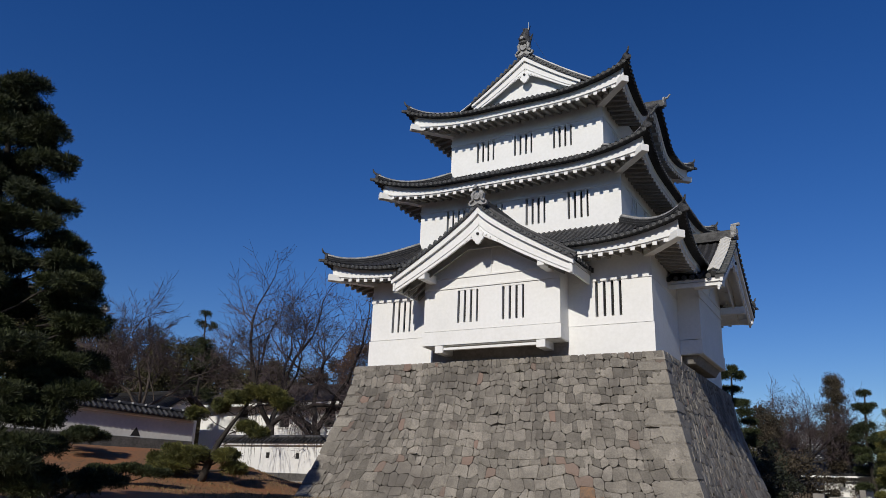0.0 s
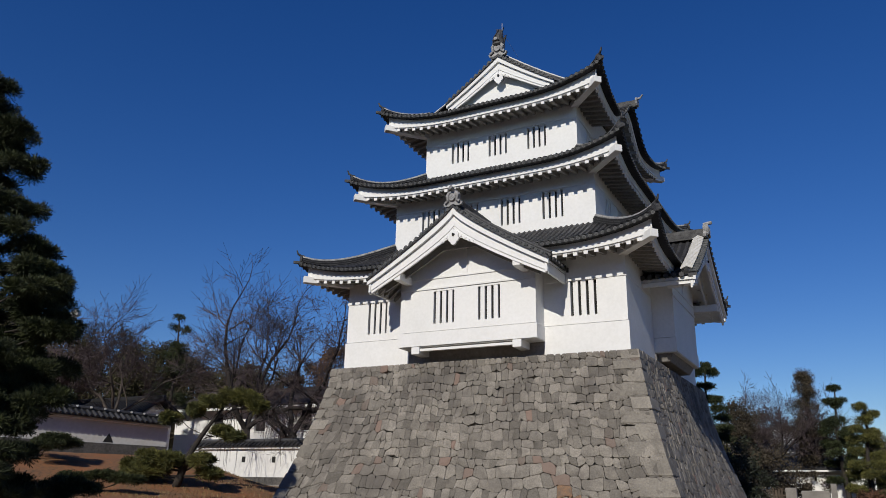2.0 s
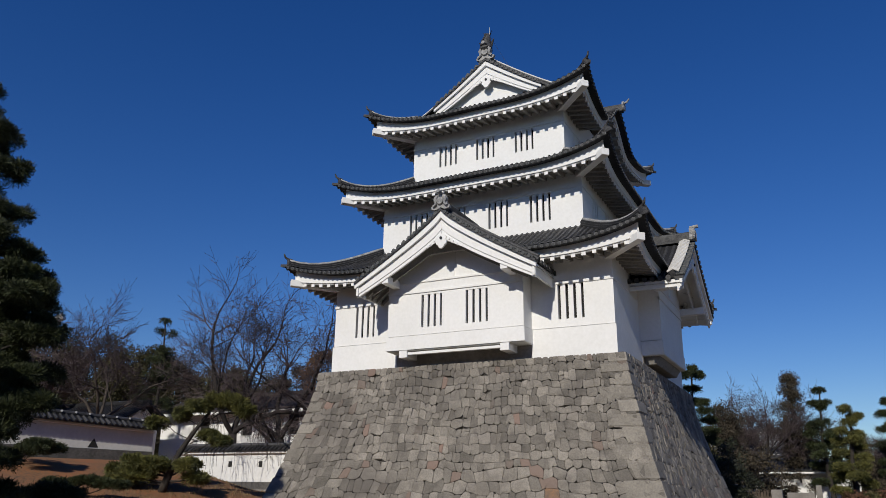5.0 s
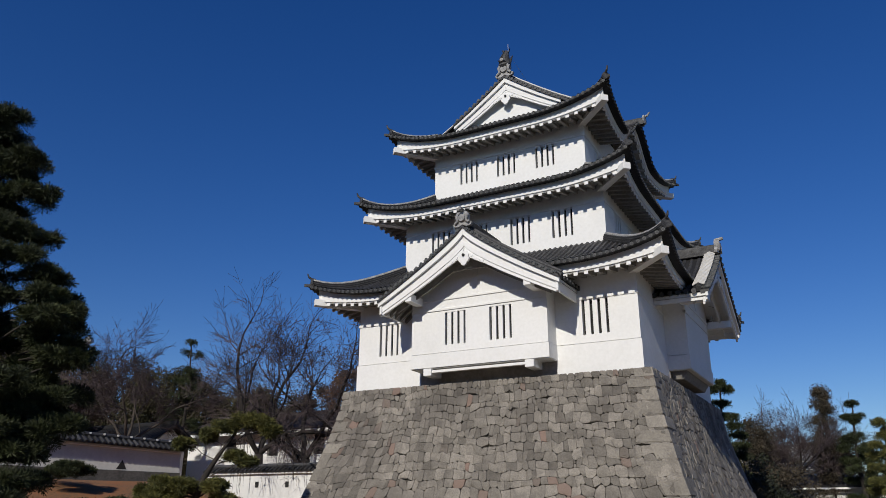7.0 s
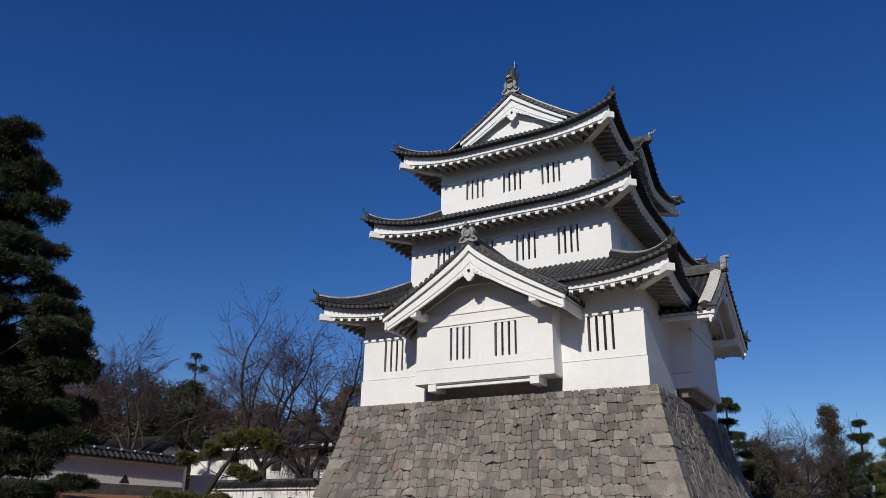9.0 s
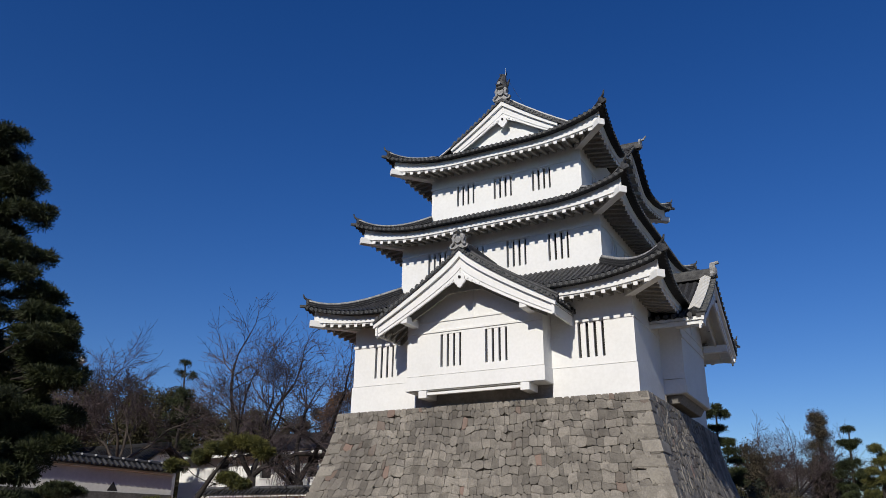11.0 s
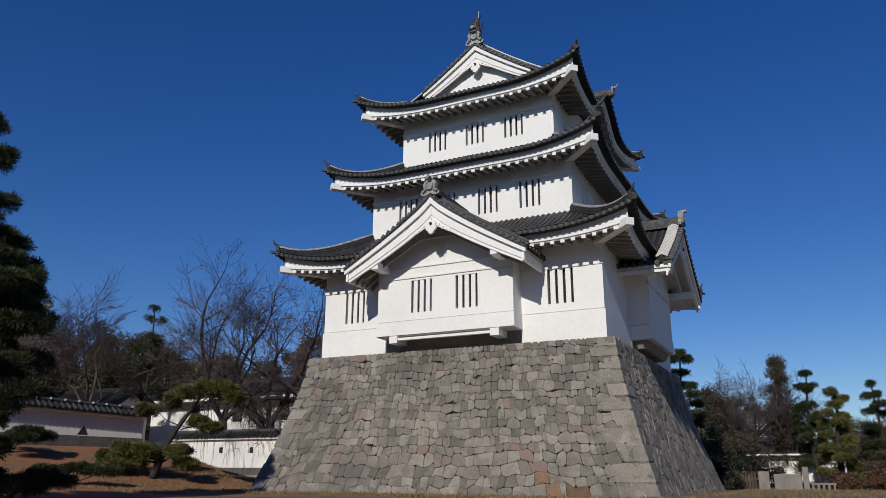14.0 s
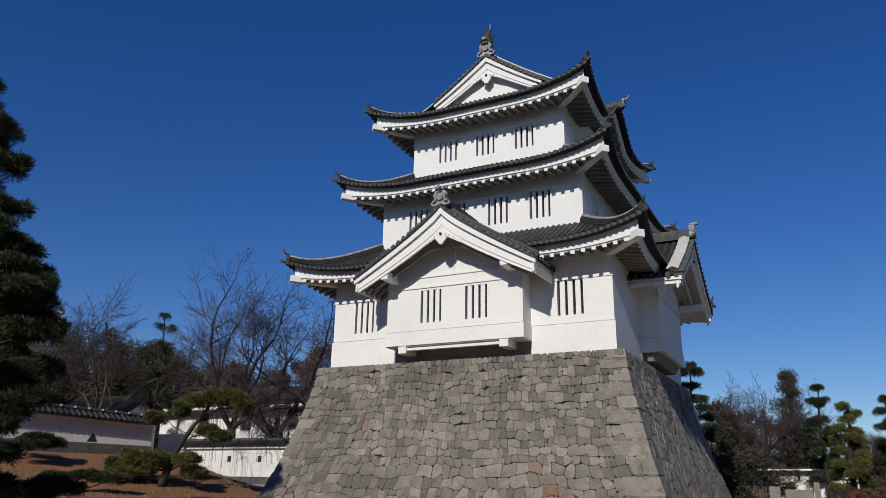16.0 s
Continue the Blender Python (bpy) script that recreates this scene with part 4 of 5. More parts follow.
pine((-13.4, -10.2), 0.7, low, 10, "low dark pine shrub spreading over the dry bank", (0.2, 0.2), 0.15,0.009, 520, r=0.07, group="low pines on the bank", n=9)
pine((-17.2, -5.4), 0.62, [(0.8, 0.5, 40, 0.5, 0.12), (0.9, 0.1, 0, 0.5, 0.12), (0.8, 0.7, 220, 0.5, 0.11), (0.7, 1.1, 45, 0.45, 0.1)], 14, "low dark pine shrub spreading over the dry bank", (0.1, 0.1), 0.14,0.009, 520, r=0.05, group="low pines on the bank", n=9)
# small leaning garden pine before the left wall
pine((-17.5, -1.5), 3.35, [(1.0, 0.25, 30, 0.55, 0.42), (0.97, 0.85, 30, 0.5, 0.40), (0.90, 1.35, 26, 0.38, 0.32), (0.93, 0.5, 206, 0.55, 0.42), (0.84, 1.1, 206, 0.5, 0.38), (0.74, 1.55, 206, 0.42, 0.32), (0.62, 0.75, 40, 0.42, 0.26), (0.56, 1.25, 30, 0.34, 0.2), (0.30, 1.2, 206, 0.7, 0.44), (0.24, 0.5, 200, 0.75, 0.5), (0.26, 0.7, 26, 0.6, 0.42), (0.18, 1.9, 206, 0.7, 0.42), (0.12, 1.3, 206, 0.8, 0.4), (0.12, 1.0, 26, 0.6, 0.34), (0.08, 2.2, 206, 0.6, 0.3)], 21, "small leaning garden pine with clipped cloud-shaped pads", (1.5, 0.6), 0.19, 0.011, 620, mat=NEEDLE_OLIVE, r=0.15, group="low pines on the bank", n=9)

# bare cherry trees behind the low white wall, and behind the left wall
bare_tree((-25.4, 11.0), 3.2, 4.8, 0.26, 3, "bare winter cherry tree with dark spreading limbs behind a wall", up=0.05, kink=0.13, flat=0.95, limbs=3)
cherry = bare_tree((-22.6, 11.6), 2.9, 4.1, 0.27, 12, "bare winter cherry tree with a thick dark trunk and drooping twigs", up=0.04, kink=0.14, flat=1.1, limbs=3)
bare_tree((-19.8, 12.6), 3.0, 3.2, 0.16, 17, "slender bare winter cherry tree beside the stone base", up=0.05, kink=0.13, flat=1.0, limbs=3)
bare_tree((-30.6, 5.6), 2.4, 2.7, 0.15, 8, "bare winter tree with pale limbs behind the plaster wall", up=0.04, kink=0.14, flat=1.2, limbs=4, bark=SUNLIT_BARK)
bare_tree((-34.5, 4.0), 2.4, 2.2, 0.13, 15, "bare winter tree with many fine upright twigs", up=0.06, kink=0.12, flat=0.9, limbs=4, bark=SUNLIT_BARK)
rng = random.Random(61)
for k, ends in enumerate((((-21.6, 8.6, 4.3), (-19.4, 6.2, 4.1), (-17.2, 4.4, 3.5)), ((-23.0, 8.8, 4.4), (-22.9, 7.0, 4.2), (-22.4, 5.6, 3.6)))):
    g = Geo()
    path = [Vector((-22.6, 11.6, 2.6)), *(Vector(p) for p in ends)]
    fine = [path[q // 3].lerp(path[q // 3 + 1], (q % 3) / 3) for q in range(9)] + [path[3]]
    g.tube(fine, [0.085 - 0.0075 * q for q in range(10)], 6, caps=False)
    for q in range(24):
        t = rng.uniform(4.0, 8.95)
        a = fine[int(t)].lerp(fine[int(t) + 1], t - int(t))
        out = Vector((rng.gauss(0, 0.5), rng.gauss(-0.1, 0.45), 0))
        fall = rng.uniform(1.2, 2.9)
        g.tube([a, a + out * 0.6 + Vector((0, 0, 0.10)), a + out * 1.3 - Vector((0, 0, 0.3 * fall)), a + out * 1.6 - Vector((rng.gauss(0, 0.12), 0, fall))], [0.016, 0.013, 0.010, 0.007], 3, caps=False)
    part("drooping_limb", g, BARK, cherry, fix=False)
bare_tree((0.9, 33.5), 2.0, 2.2, 0.16, 31, "bare purple-brown winter tree behind the tower", up=0.08, flat=0.7)
bare_tree((9.8, 40.0), 1.5, 1.5, 0.12, 37, "bare grey winter tree behind the pines", up=0.06)

# evergreen woods beyond the walls
for k, (x, y, h, r) in enumerate([(-47.5, 11.5, 11.8, 3.2), (-44.0, 15.0, 11.6, 3.2), (-41.0, 17.0, 11.0, 3.0), (-38.5, 19.0, 10.4, 2.8), (-36.0, 21.5, 9.6, 2.6), (-50.0, 6.5, 12.4, 3.4), (-51.0, 0.0, 12.4, 3.6), (-48.0, -6.0, 12.0, 3.6), (-44.5, 9.0, 9.6, 2.8), (-47.0, 2.0, 9.6, 3.0), (-42.5, 5.5, 9.0, 2.6)]):
    leafy((x, y), h * 0.92, r, 50 + k, "dull olive-brown evergreen tree in a dense wood", LEAF_OLIVE if k % 3 else LEAF_BROWN, leaves=32000, size=0.20, low=0.02, clumps_n=75)
for k, (x, y, h, r) in enumerate([(-31.2, 27, 11.0, 1.9), (-34.0, 27.5, 9.6, 1.8), (-37.2, 28, 9.2, 2.0), (-40.5, 27, 9.0, 2.2)]):
    leafy((x, y), h, r, 70 + k, "rust-orange winter tree behind the long roof" if k == 0 else "olive and brown evergreen tree behind the long roof", (LEAF_RUST, LEAF_BROWN, LEAF_OLIVE, LEAF_OLIVE)[k], leaves=8000, low=0.3)
for k, (x, y, h, r) in enumerate([(-57.0, 14.0, 11.0, 3.6), (-53.5, 19.0, 10.6, 3.4), (-50.0, 23.5, 10.2, 3.2), (-46.0, 26.0, 9.6, 3.0), (-59.0, 7.0, 11.4, 3.8), (-60.0, -1.0, 11.4, 3.8), (-43.5, 29.5, 9.4, 3.0)]):
    leafy((x, y), h, r, 80 + k, "dark olive evergreen tree deep in the wood", LEAF_OLIVE, leaves=15000, size=0.36, low=0.0, clumps_n=70)
pine((-34.2, 12.9), 11.0, tiers(4, 8, 0.45, 0.85, 0.5, 1.0, 0.35), 4, "tall thin pine rising behind bare trees", size=0.26, width=0.016, tufts=80, mat=NEEDLE, group="tall pines", n=7)

# right side: a row of clipped pines, brown conifers and shrubs
pine((-1.75, 25.6), 8.3, tiers(1, 8, 0.30, 0.80, 0.36, 1.3, 0.34), 1, "clipped garden pine with separate dark green pads", size=0.22, width=0.013, tufts=260, n=8)
pine((5.05, 33.2), 7.4, tiers(2, 10, 0.22, 0.60, 0.38, 0.95, 0.30), 2, "slender clipped garden pine with separate dark green pads", size=0.22, width=0.014, tufts=200, n=8)
pine((6.5, 25.0), 5.3, tiers(3, 8, 0.20, 0.62, 0.45, 0.85, 0.28), 3, "broad clipped garden pine with olive green pads", size=0.20, width=0.012, tufts=260, mat=NEEDLE_OLIVE, n=8)
pine((9.1, 35.0), 6.6, tiers(6, 8, 0.30, 0.58, 0.42, 0.8, 0.30), 6, "slim clipped garden pine with flat separate tiers", size=0.22, width=0.014, tufts=200, n=8)
pine((10.9, 31.4), 6.0, tiers(7, 8, 0.15, 0.75, 0.45, 0.85, 0.30), 7, "clipped garden pine with olive green pads", size=0.22, width=0.013, tufts=240, mat=NEEDLE_OLIVE, n=8)
pine((13.4, 33.0), 6.2, tiers(8, 6, 0.3, 0.8, 0.5, 0.9, 0.32), 8, "clipped garden pine with olive green pads", size=0.22, width=0.013, tufts=220, mat=NEEDLE_OLIVE, n=8)
leafy((3.2, 35.5), 8.9, 1.5, 90, "narrow red-brown conifer with a thin top", LEAF_BROWN, "conifer", 15000, 0.14, 0.12, category="conifer", group="brown conifers", cone=0.72, clumps_n=70)
leafy((-0.8, 31.5), 6.6, 1.5, 91, "narrow red-brown conifer with a thin top", LEAF_BROWN, "conifer", 13000, 0.14, 0.15, category="conifer", group="brown conifers", cone=0.5, clumps_n=70)
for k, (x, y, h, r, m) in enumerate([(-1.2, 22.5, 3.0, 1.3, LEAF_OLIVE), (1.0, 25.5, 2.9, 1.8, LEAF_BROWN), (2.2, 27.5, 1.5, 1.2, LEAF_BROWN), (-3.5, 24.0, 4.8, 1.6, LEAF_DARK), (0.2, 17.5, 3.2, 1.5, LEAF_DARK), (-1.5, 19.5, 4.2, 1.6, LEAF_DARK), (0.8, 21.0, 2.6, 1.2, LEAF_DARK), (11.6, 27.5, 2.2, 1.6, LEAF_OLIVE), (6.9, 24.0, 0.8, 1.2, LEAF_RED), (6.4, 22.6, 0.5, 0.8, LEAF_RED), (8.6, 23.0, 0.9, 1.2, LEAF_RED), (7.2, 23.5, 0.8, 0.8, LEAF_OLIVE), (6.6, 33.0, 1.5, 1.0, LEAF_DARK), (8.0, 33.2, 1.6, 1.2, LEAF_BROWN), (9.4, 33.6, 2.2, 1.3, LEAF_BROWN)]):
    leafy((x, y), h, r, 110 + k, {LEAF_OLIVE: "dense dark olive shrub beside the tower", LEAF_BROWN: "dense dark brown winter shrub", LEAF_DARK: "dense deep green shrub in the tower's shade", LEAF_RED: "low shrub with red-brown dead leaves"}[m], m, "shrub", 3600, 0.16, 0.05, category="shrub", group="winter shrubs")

for k, (x, y, h, r) in enumerate([(-2.0, 52.0, 9.2, 2.6), (1.6, 53.0, 8.6, 2.6), (8.5, 44.0, 4.2, 2.6), (12.0, 46.0, 4.6, 3.0), (16.0, 44.0, 4.8, 3.0), (5.5, 47.0, 6.2, 2.6), (3.8, 44.0, 7.4, 2.2), (-0.4, 40.0, 6.8, 2.0), (10.4, 47.0, 5.4, 2.8), (14.5, 49.0, 5.2, 3.0), (2.6, 38.5, 6.2, 1.8), (8.0, 40.0, 4.6, 2.2), (11.8, 40.5, 4.4, 2.4)]):
    leafy((x, y), h, r, 140 + k, "bare purple-brown winter thicket behind the garden pines", LEAF_BROWN, "winter_thicket", 15000, 0.13, 0.03, category="thicket", group="winter thickets")
for k, (x, y, h) in enumerate([(-2.6, 50.0, 2.3), (2.0, 51.0, 2.2), (9.0, 46.0, 1.5), (13.5, 45.0, 1.6)]):
    bare_tree((x, y), h * 0.6, h, 0.12, 160 + k, "bare purple-brown winter tree with many fine twigs", up=0.09, flat=0.6, limbs=5)


# ---- far trees all round, as one soft line ----
rng = random.Random(77)
g = Geo()
for k in range(26000):
    a = rng.uniform(0, 2 * math.pi)
    # Unseen trees behind the camera stand nearer and taller to block low sky light.
    rear = max(0.0, -math.sin(a))
    R = rng.uniform(95, 150) - 48 * rear
    top = 6.0 + 11.0 * rear + 2.5 * noise.noise(Vector((math.cos(a) * 6, math.sin(a) * 6, 1.0))) + 1.5 * noise.noise(Vector((math.cos(a) * 25, math.sin(a) * 25, 5.0)))
    p = Vector((math.cos(a) * R, math.sin(a) * R + 10, rng.uniform(0.0, max(top, 1.0))))
    a1 = Vector((rng.gauss(0, 1), rng.gauss(0, 1), rng.gauss(0, 1))).normalized() * rng.uniform(0.7, 1.6)
    b1 = a1.cross(Vector((rng.gauss(0, 1), rng.gauss(0, 1), rng.gauss(0, 1)))).normalized() * rng.uniform(0.7, 1.3)
    q = len(g.v)
    g.v += [tuple(p - a1), tuple(p + b1), tuple(p + a1), tuple(p - b1)]
    g.f.append((q, q + 1, q + 2, q + 3))
solid("far_woods", g, LEAF_BROWN, "distant brown winter tree line", "trees", kind="stuff", fix=False)


# ---- dry grass blades where the ground shows ----
GRASS = material("dry_tan_grass", (0.26, 0.185, 0.09), 0.9, (0.14, 0.095, 0.045), 0.8, 9.0, 0.0, spread=0.35, island=True)
rng = random.Random(8)
g = Geo()
for k in range(26000):
    if k % 3 == 0:
        x, y = rng.uniform(-20, -11.5), rng.uniform(-6.0, 8.0)
    elif k % 3 == 1:
        x, y = rng.uniform(-12.5, 2.0), rng.uniform(-3.6, -1.60)
    else:
        x, y = rng.uniform(1.9, 12.0), rng.uniform(-3.0, 26.0)
    if -12.6 < x < 1.75 and -1.6 < y < 12.7:
        continue
    p = Vector((x, y, ground_height(x, y) - 0.02))
    hgt = rng.uniform(0.03, 0.11) * (1.5 if y > -1.9 and y < -1.6 else 1.0)
    w = Vector((rng.gauss(0, 1), rng.gauss(0, 1), 0)).normalized() * 0.02
    q = len(g.v)
    g.v += [tuple(p - w), tuple(p + w), tuple(p + Vector((rng.gauss(0, 0.04), rng.gauss(0, 0.04), hgt)))]
    g.f.append((q, q + 1, q + 2))
solid("dry_grass", g, GRASS, "short dry tan winter grass round the stone rampart", "grass", kind="stuff", fix=False)


# ---- walls and buildings round the tower ----
def tile_rows(parent, a, b, down, rise, spacing, r, mat=None, name="roof_tile"):
    """Round tile rows from the ridge line a-b down a slope. down: the level way to the eave; rise: how far the eave lies below."""
    a, b, down = Vector(a), Vector(b), Vector(down)
    n = max(2, int((b - a).length / spacing))
    g = Geo()
    p, q = a, a + down - Vector((0, 0, rise))
    g.tube([p - a, q - a], [r, r * 1.05], 6)
    me = to_mesh(name, g)
    me.materials.append(mat or TILE)
    for k in range(n + 1):
        piece(name, me, parent, Matrix.Translation(a.lerp(b, k / n)))


def plaster_wall(name, p0, p1, foot, footing, high, label, over=0.42, dots=False, drop=0.34, roof=None, back=0.0, face=None):
    """A roofed plaster wall on a stone footing. foot, footing, high: heights of the ground, the plaster's foot and the ridge, at both ends."""
    p0, p1 = Vector(p0), Vector(p1)
    d = (p1 - p0).normalized()
    n = Vector((d.y, -d.x, 0))
    w = thing(name, (*p0.xy, foot[0]), label, "wall", kind="structure")

    def run(o, z0, z1, t):
        a, b = p0 + n * o, p1 + n * o
        g = Geo().hexa([(a.x, a.y, z0[0]), (b.x, b.y, z0[1]), (b.x - n.x * t, b.y - n.y * t, z0[1]), (a.x - n.x * t, a.y - n.y * t, z0[0]), (a.x, a.y, z1[0]), (b.x, b.y, z1[1]), (b.x - n.x * t, b.y - n.y * t, z1[1]), (a.x - n.x * t, a.y - n.y * t, z1[0])])
        return g

    eave = [z - drop for z in high]
    roof = roof or TILE_BED
    part("footing", run(0.10, [z - 0.6 for z in foot], footing, 0.55), FOOTING, w, "dark stone footing")
    part("plaster", run(0.0, footing, [z + 0.06 for z in eave], 0.35), face or OLD_PLASTER, w, "white plaster", bevel=0.01)
    part("eave_board", run(0.16, [z - 0.10 for z in eave], [z - 0.004 for z in eave], 0.67), PLASTER, w, bevel=0.01)
    for s in (1, -1):
        a, b = p0 - n * (0.175 + back), p1 - n * (0.175 + back)
        ea, eb = a + n * s * over, b + n * s * over
        top = [(a.x, a.y, high[0] - 0.10), (b.x, b.y, high[1] - 0.10)]
        low = [(ea.x, ea.y, eave[0]), (eb.x, eb.y, eave[1])]
        slope = part("roof_slope", Geo().slab([top[0], top[1], low[1], low[0]], (0, 0, 0.05)), roof, w)
        g = Geo()
        steps = int((p1 - p0).length / 0.26)
        me_g = Geo().tube([(0, 0, 0), n * s * (over + 0.08) - Vector((0, 0, high[0] - 0.10 - eave[0]))], [0.06, 0.065], 7)
        me = to_mesh("roof_tile", me_g)
        me.materials.append(TILE if roof is TILE_BED else roof)
        for k in range(steps + 1):
            t = k / steps
            q = Vector(top[0]).lerp(Vector(top[1]), t) + Vector((0, 0, 0.05))
            piece("roof_tile", me, slope, Matrix.Translation(q))
    a, b = p0 - n * (0.175 + back), p1 - n * (0.175 + back)
    part("ridge", Geo().tube([(a.x, a.y, high[0]), (b.x, b.y, high[1])], [0.11, 0.11], 8), TILE, w)
    if dots:
        me = to_mesh("ridge_tile_end", Geo().tube([(0, 0, 0), n * 0.05], [0.05, 0.05], 8))
        me.materials.append(PALE)
        steps = int((p1 - p0).length / 0.62)
        for k in range(steps + 1):
            q = a.lerp(b, k / steps) + n * 0.11
            piece("ridge_tile_end", me, w, Matrix.Translation((q.x, q.y, high[0] + (high[1] - high[0]) * k / steps + 0.06)))
    return w


FOOTING = material("dark_stone_footing", (0.11, 0.105, 0.10), 0.9, (0.06, 0.058, 0.055), 2.0, 12.0, 0.6)
WOOD = material("weathered_fence_wood", (0.095, 0.072, 0.052), 0.85, (0.05, 0.038, 0.03), 2.0, 25.0, 0.4, spread=0.25)
CONCRETE = material("pale_stone_block", (0.25, 0.235, 0.215), 0.9, (0.16, 0.15, 0.135), 2.0, 18.0, 0.4)
BROWN_TILE = material("brown_grey_roof", (0.075, 0.062, 0.056), 0.7, (0.05, 0.043, 0.04), 1.5, 15.0, 0.2, spread=0.2)

left_wall = plaster_wall("wall_left", (-29.6, -15.7, 0), (-23.6, 3.4, 0), (1.6, 1.55), (2.2, 2.07), (4.15, 3.45), "shaded white plaster wall under a dark tiled top", dots=True, over=0.57, drop=0.40, face=SHADE_GREYED_PLASTER)
low_wall = plaster_wall("wall_low", (-26.6, 8.2, 0), (-11.2, 10.4, 0), (0.35, 0.35), (0.80, 0.80), (2.65, 2.78), "sunlit white plaster wall with a grey tiled top", over=0.40)
# triangular loophole of the left wall and small square loopholes of the low wall
q = Vector((BANK_B.x, BANK_B.y, 0)) - Vector((BANK_D.x, BANK_D.y, 0)) * 2.8
nn = Vector((BANK_N.x, BANK_N.y, 0))
tt = Vector((BANK_D.x, BANK_D.y, 0))
part("loophole", Geo().slab([q + nn * 0.002 - tt * 0.24 + Vector((0, 0, 2.14)), q + nn * 0.002 + tt * 0.24 + Vector((0, 0, 2.14)), q + nn * 0.002 + Vector((0, 0, 2.56))], nn * 0.006), DARK, left_wall, "dark triangular loophole")
wd = (Vector((-11.2, 10.4, 0)) - Vector((-26.6, 8.2, 0))).normalized()
wn_ = Vector((wd.y, -wd.x, 0))
for t in (0.21, 0.33, 0.09):
    q = Vector((-26.6, 8.2, 0)).lerp(Vector((-11.2, 10.4, 0)), t)
    part("loophole", Geo().slab([q + wn_ * 0.002 + wd * x + Vector((0, 0, z)) for x, z in ((-0.11, 1.55), (0.11, 1.55), (0.11, 1.85), (-0.11, 1.85))], wn_ * 0.006), DARK, low_wall, "small dark loophole")


def hall(name, x0, x1, y0, y1, foot, eave, ridge, label, windows=(), roof_mat=None, over=0.9, white_fascia=True):
    """A long gabled hall, ridge along x, with square windows in its front wall."""
    h = thing(name, ((x0 + x1) / 2, (y0 + y1) / 2, foot), label, "building")
    g = panel(Geo(), (x0, y0, 0), (1, 0, 0), (0, 1, 0), 0, x1 - x0, foot, eave + 0.2, 0, 0.25, [(a - x0, b - x0, c, d) for a, b, c, d in windows])
    front = part("wall", g, PLASTER, h)
    part("wall", panel(Geo(), (x0, y1, 0), (1, 0, 0), (0, -1, 0), 0, x1 - x0, foot, eave + 0.2, 0, 0.25), PLASTER, h)
    ym = (y0 + y1) / 2
    for x, t in ((x0, 0.25), (x1 - 0.25, 0.25)):
        part("end_wall", Geo().slab([(x, y0 + 0.25, foot), (x, y1 - 0.25, foot), (x, y1 - 0.25, eave + 0.2), (x, ym, ridge - 0.12), (x, y0 + 0.25, eave + 0.2)], (t, 0, 0)), PLASTER, h)
    for a, b, c, d in windows:
        w = part("window", Geo().box(a, y0 + 0.16, c, b, y0 + 0.20, d), DARK, front, "dark square window")
        part("window_sill", Geo().box(a - 0.05, y0 - 0.05, c - 0.06, b + 0.05, y0 - 0.002, c), PLASTER, w)
    for s, ye in ((1, y0 - over), (-1, y1 + over)):
        slope = part("roof_slope", Geo().slab([(x0 - 0.5, ym, ridge), (x1 + 0.5, ym, ridge), (x1 + 0.5, ye, eave), (x0 - 0.5, ye, eave)], (0, 0, 0.08)), roof_mat or BROWN_TILE, h)
        run = Vector((0, ye - ym, -(ridge - eave)))
        me = to_mesh("roof_tile", Geo().tube([(0, 0, 0), run], [0.07, 0.07], 6))
        me.materials.append(roof_mat or BROWN_TILE)
        n = min(70, int((x1 - x0 + 1) / 0.3))
        for k in range(n + 1):
            piece("roof_tile", me, slope, Matrix.Translation((x0 - 0.45 + (x1 - x0 + 0.9) * k / n, ym, ridge + 0.08)))
        if white_fascia:
            part("fascia", Geo().box(x0 - 0.5, min(ye, ye + s * 0.08), eave - 0.16, x1 + 0.5, max(ye, ye + s * 0.08), eave - 0.004), PLASTER, h)
    part("ridge", Geo().box(x0 - 0.5, ym - 0.15, ridge + 0.05, x1 + 0.5, ym + 0.15, ridge + 0.32), roof_mat or BROWN_TILE, h, bevel=0.05)
    return h


long_hall = hall("long_hall", -36.0, -13.5, 15.4, 21.6, 0.2, 5.25, 6.6, "long white plastered hall with a dark tiled roof and square windows", [(-32.5, -31.6, 3.75, 5.0), (-28.8, -27.9, 3.75, 5.0), (-25.1, -24.2, 3.75, 5.0), (-21.4, -20.5, 3.75, 5.0)], over=0.85)
small_hall = hall("small_hall", -42.0, -33.8, 10.5, 13.0, 0.4, 4.45, 5.55, "low white hall with a dark roof half hidden by the wall", roof_mat=TILE_BED, over=0.7)

# right side: houses behind the pines
tiled_house = hall("tiled_house", -6.5, 1.6, 41.0, 48.0, 0.2, 3.15, 5.3, "house with a pale-jointed grey tile roof behind trees", white_fascia=False, roof_mat=TILE)
g = Geo()
rngh = random.Random(3)
for i in range(26):
    for j in range(12):
        x = -6.3 + 0.31 * i + (0.155 if j % 2 else 0)
        t = (j + 0.5) / 12
        y, z = 44.5 - 4.3 * t, 5.3 - 2.1 * t + 0.16
        g.box(x, y - 0.05, z, x + 0.12, y + 0.16, z + 0.03)
part("tile_mortar", g, PALE, tiled_house, "pale mortar between the roof tiles", kind="stuff")
HX = -2.6
white_house = thing("white_house", (5.2 + HX, 34.0, 0.2), "low white walled house with stepped dark eaves behind pines", "building")
part("wall", Geo().box(3.2 + HX, 35.2, 0.1, 9.4 + HX, 38.5, 2.05), PLASTER, white_house)
part("porch_wall", Geo().box(2.4 + HX, 33.6, 0.1, 4.5 + HX, 35.15, 1.15), PLASTER, white_house)
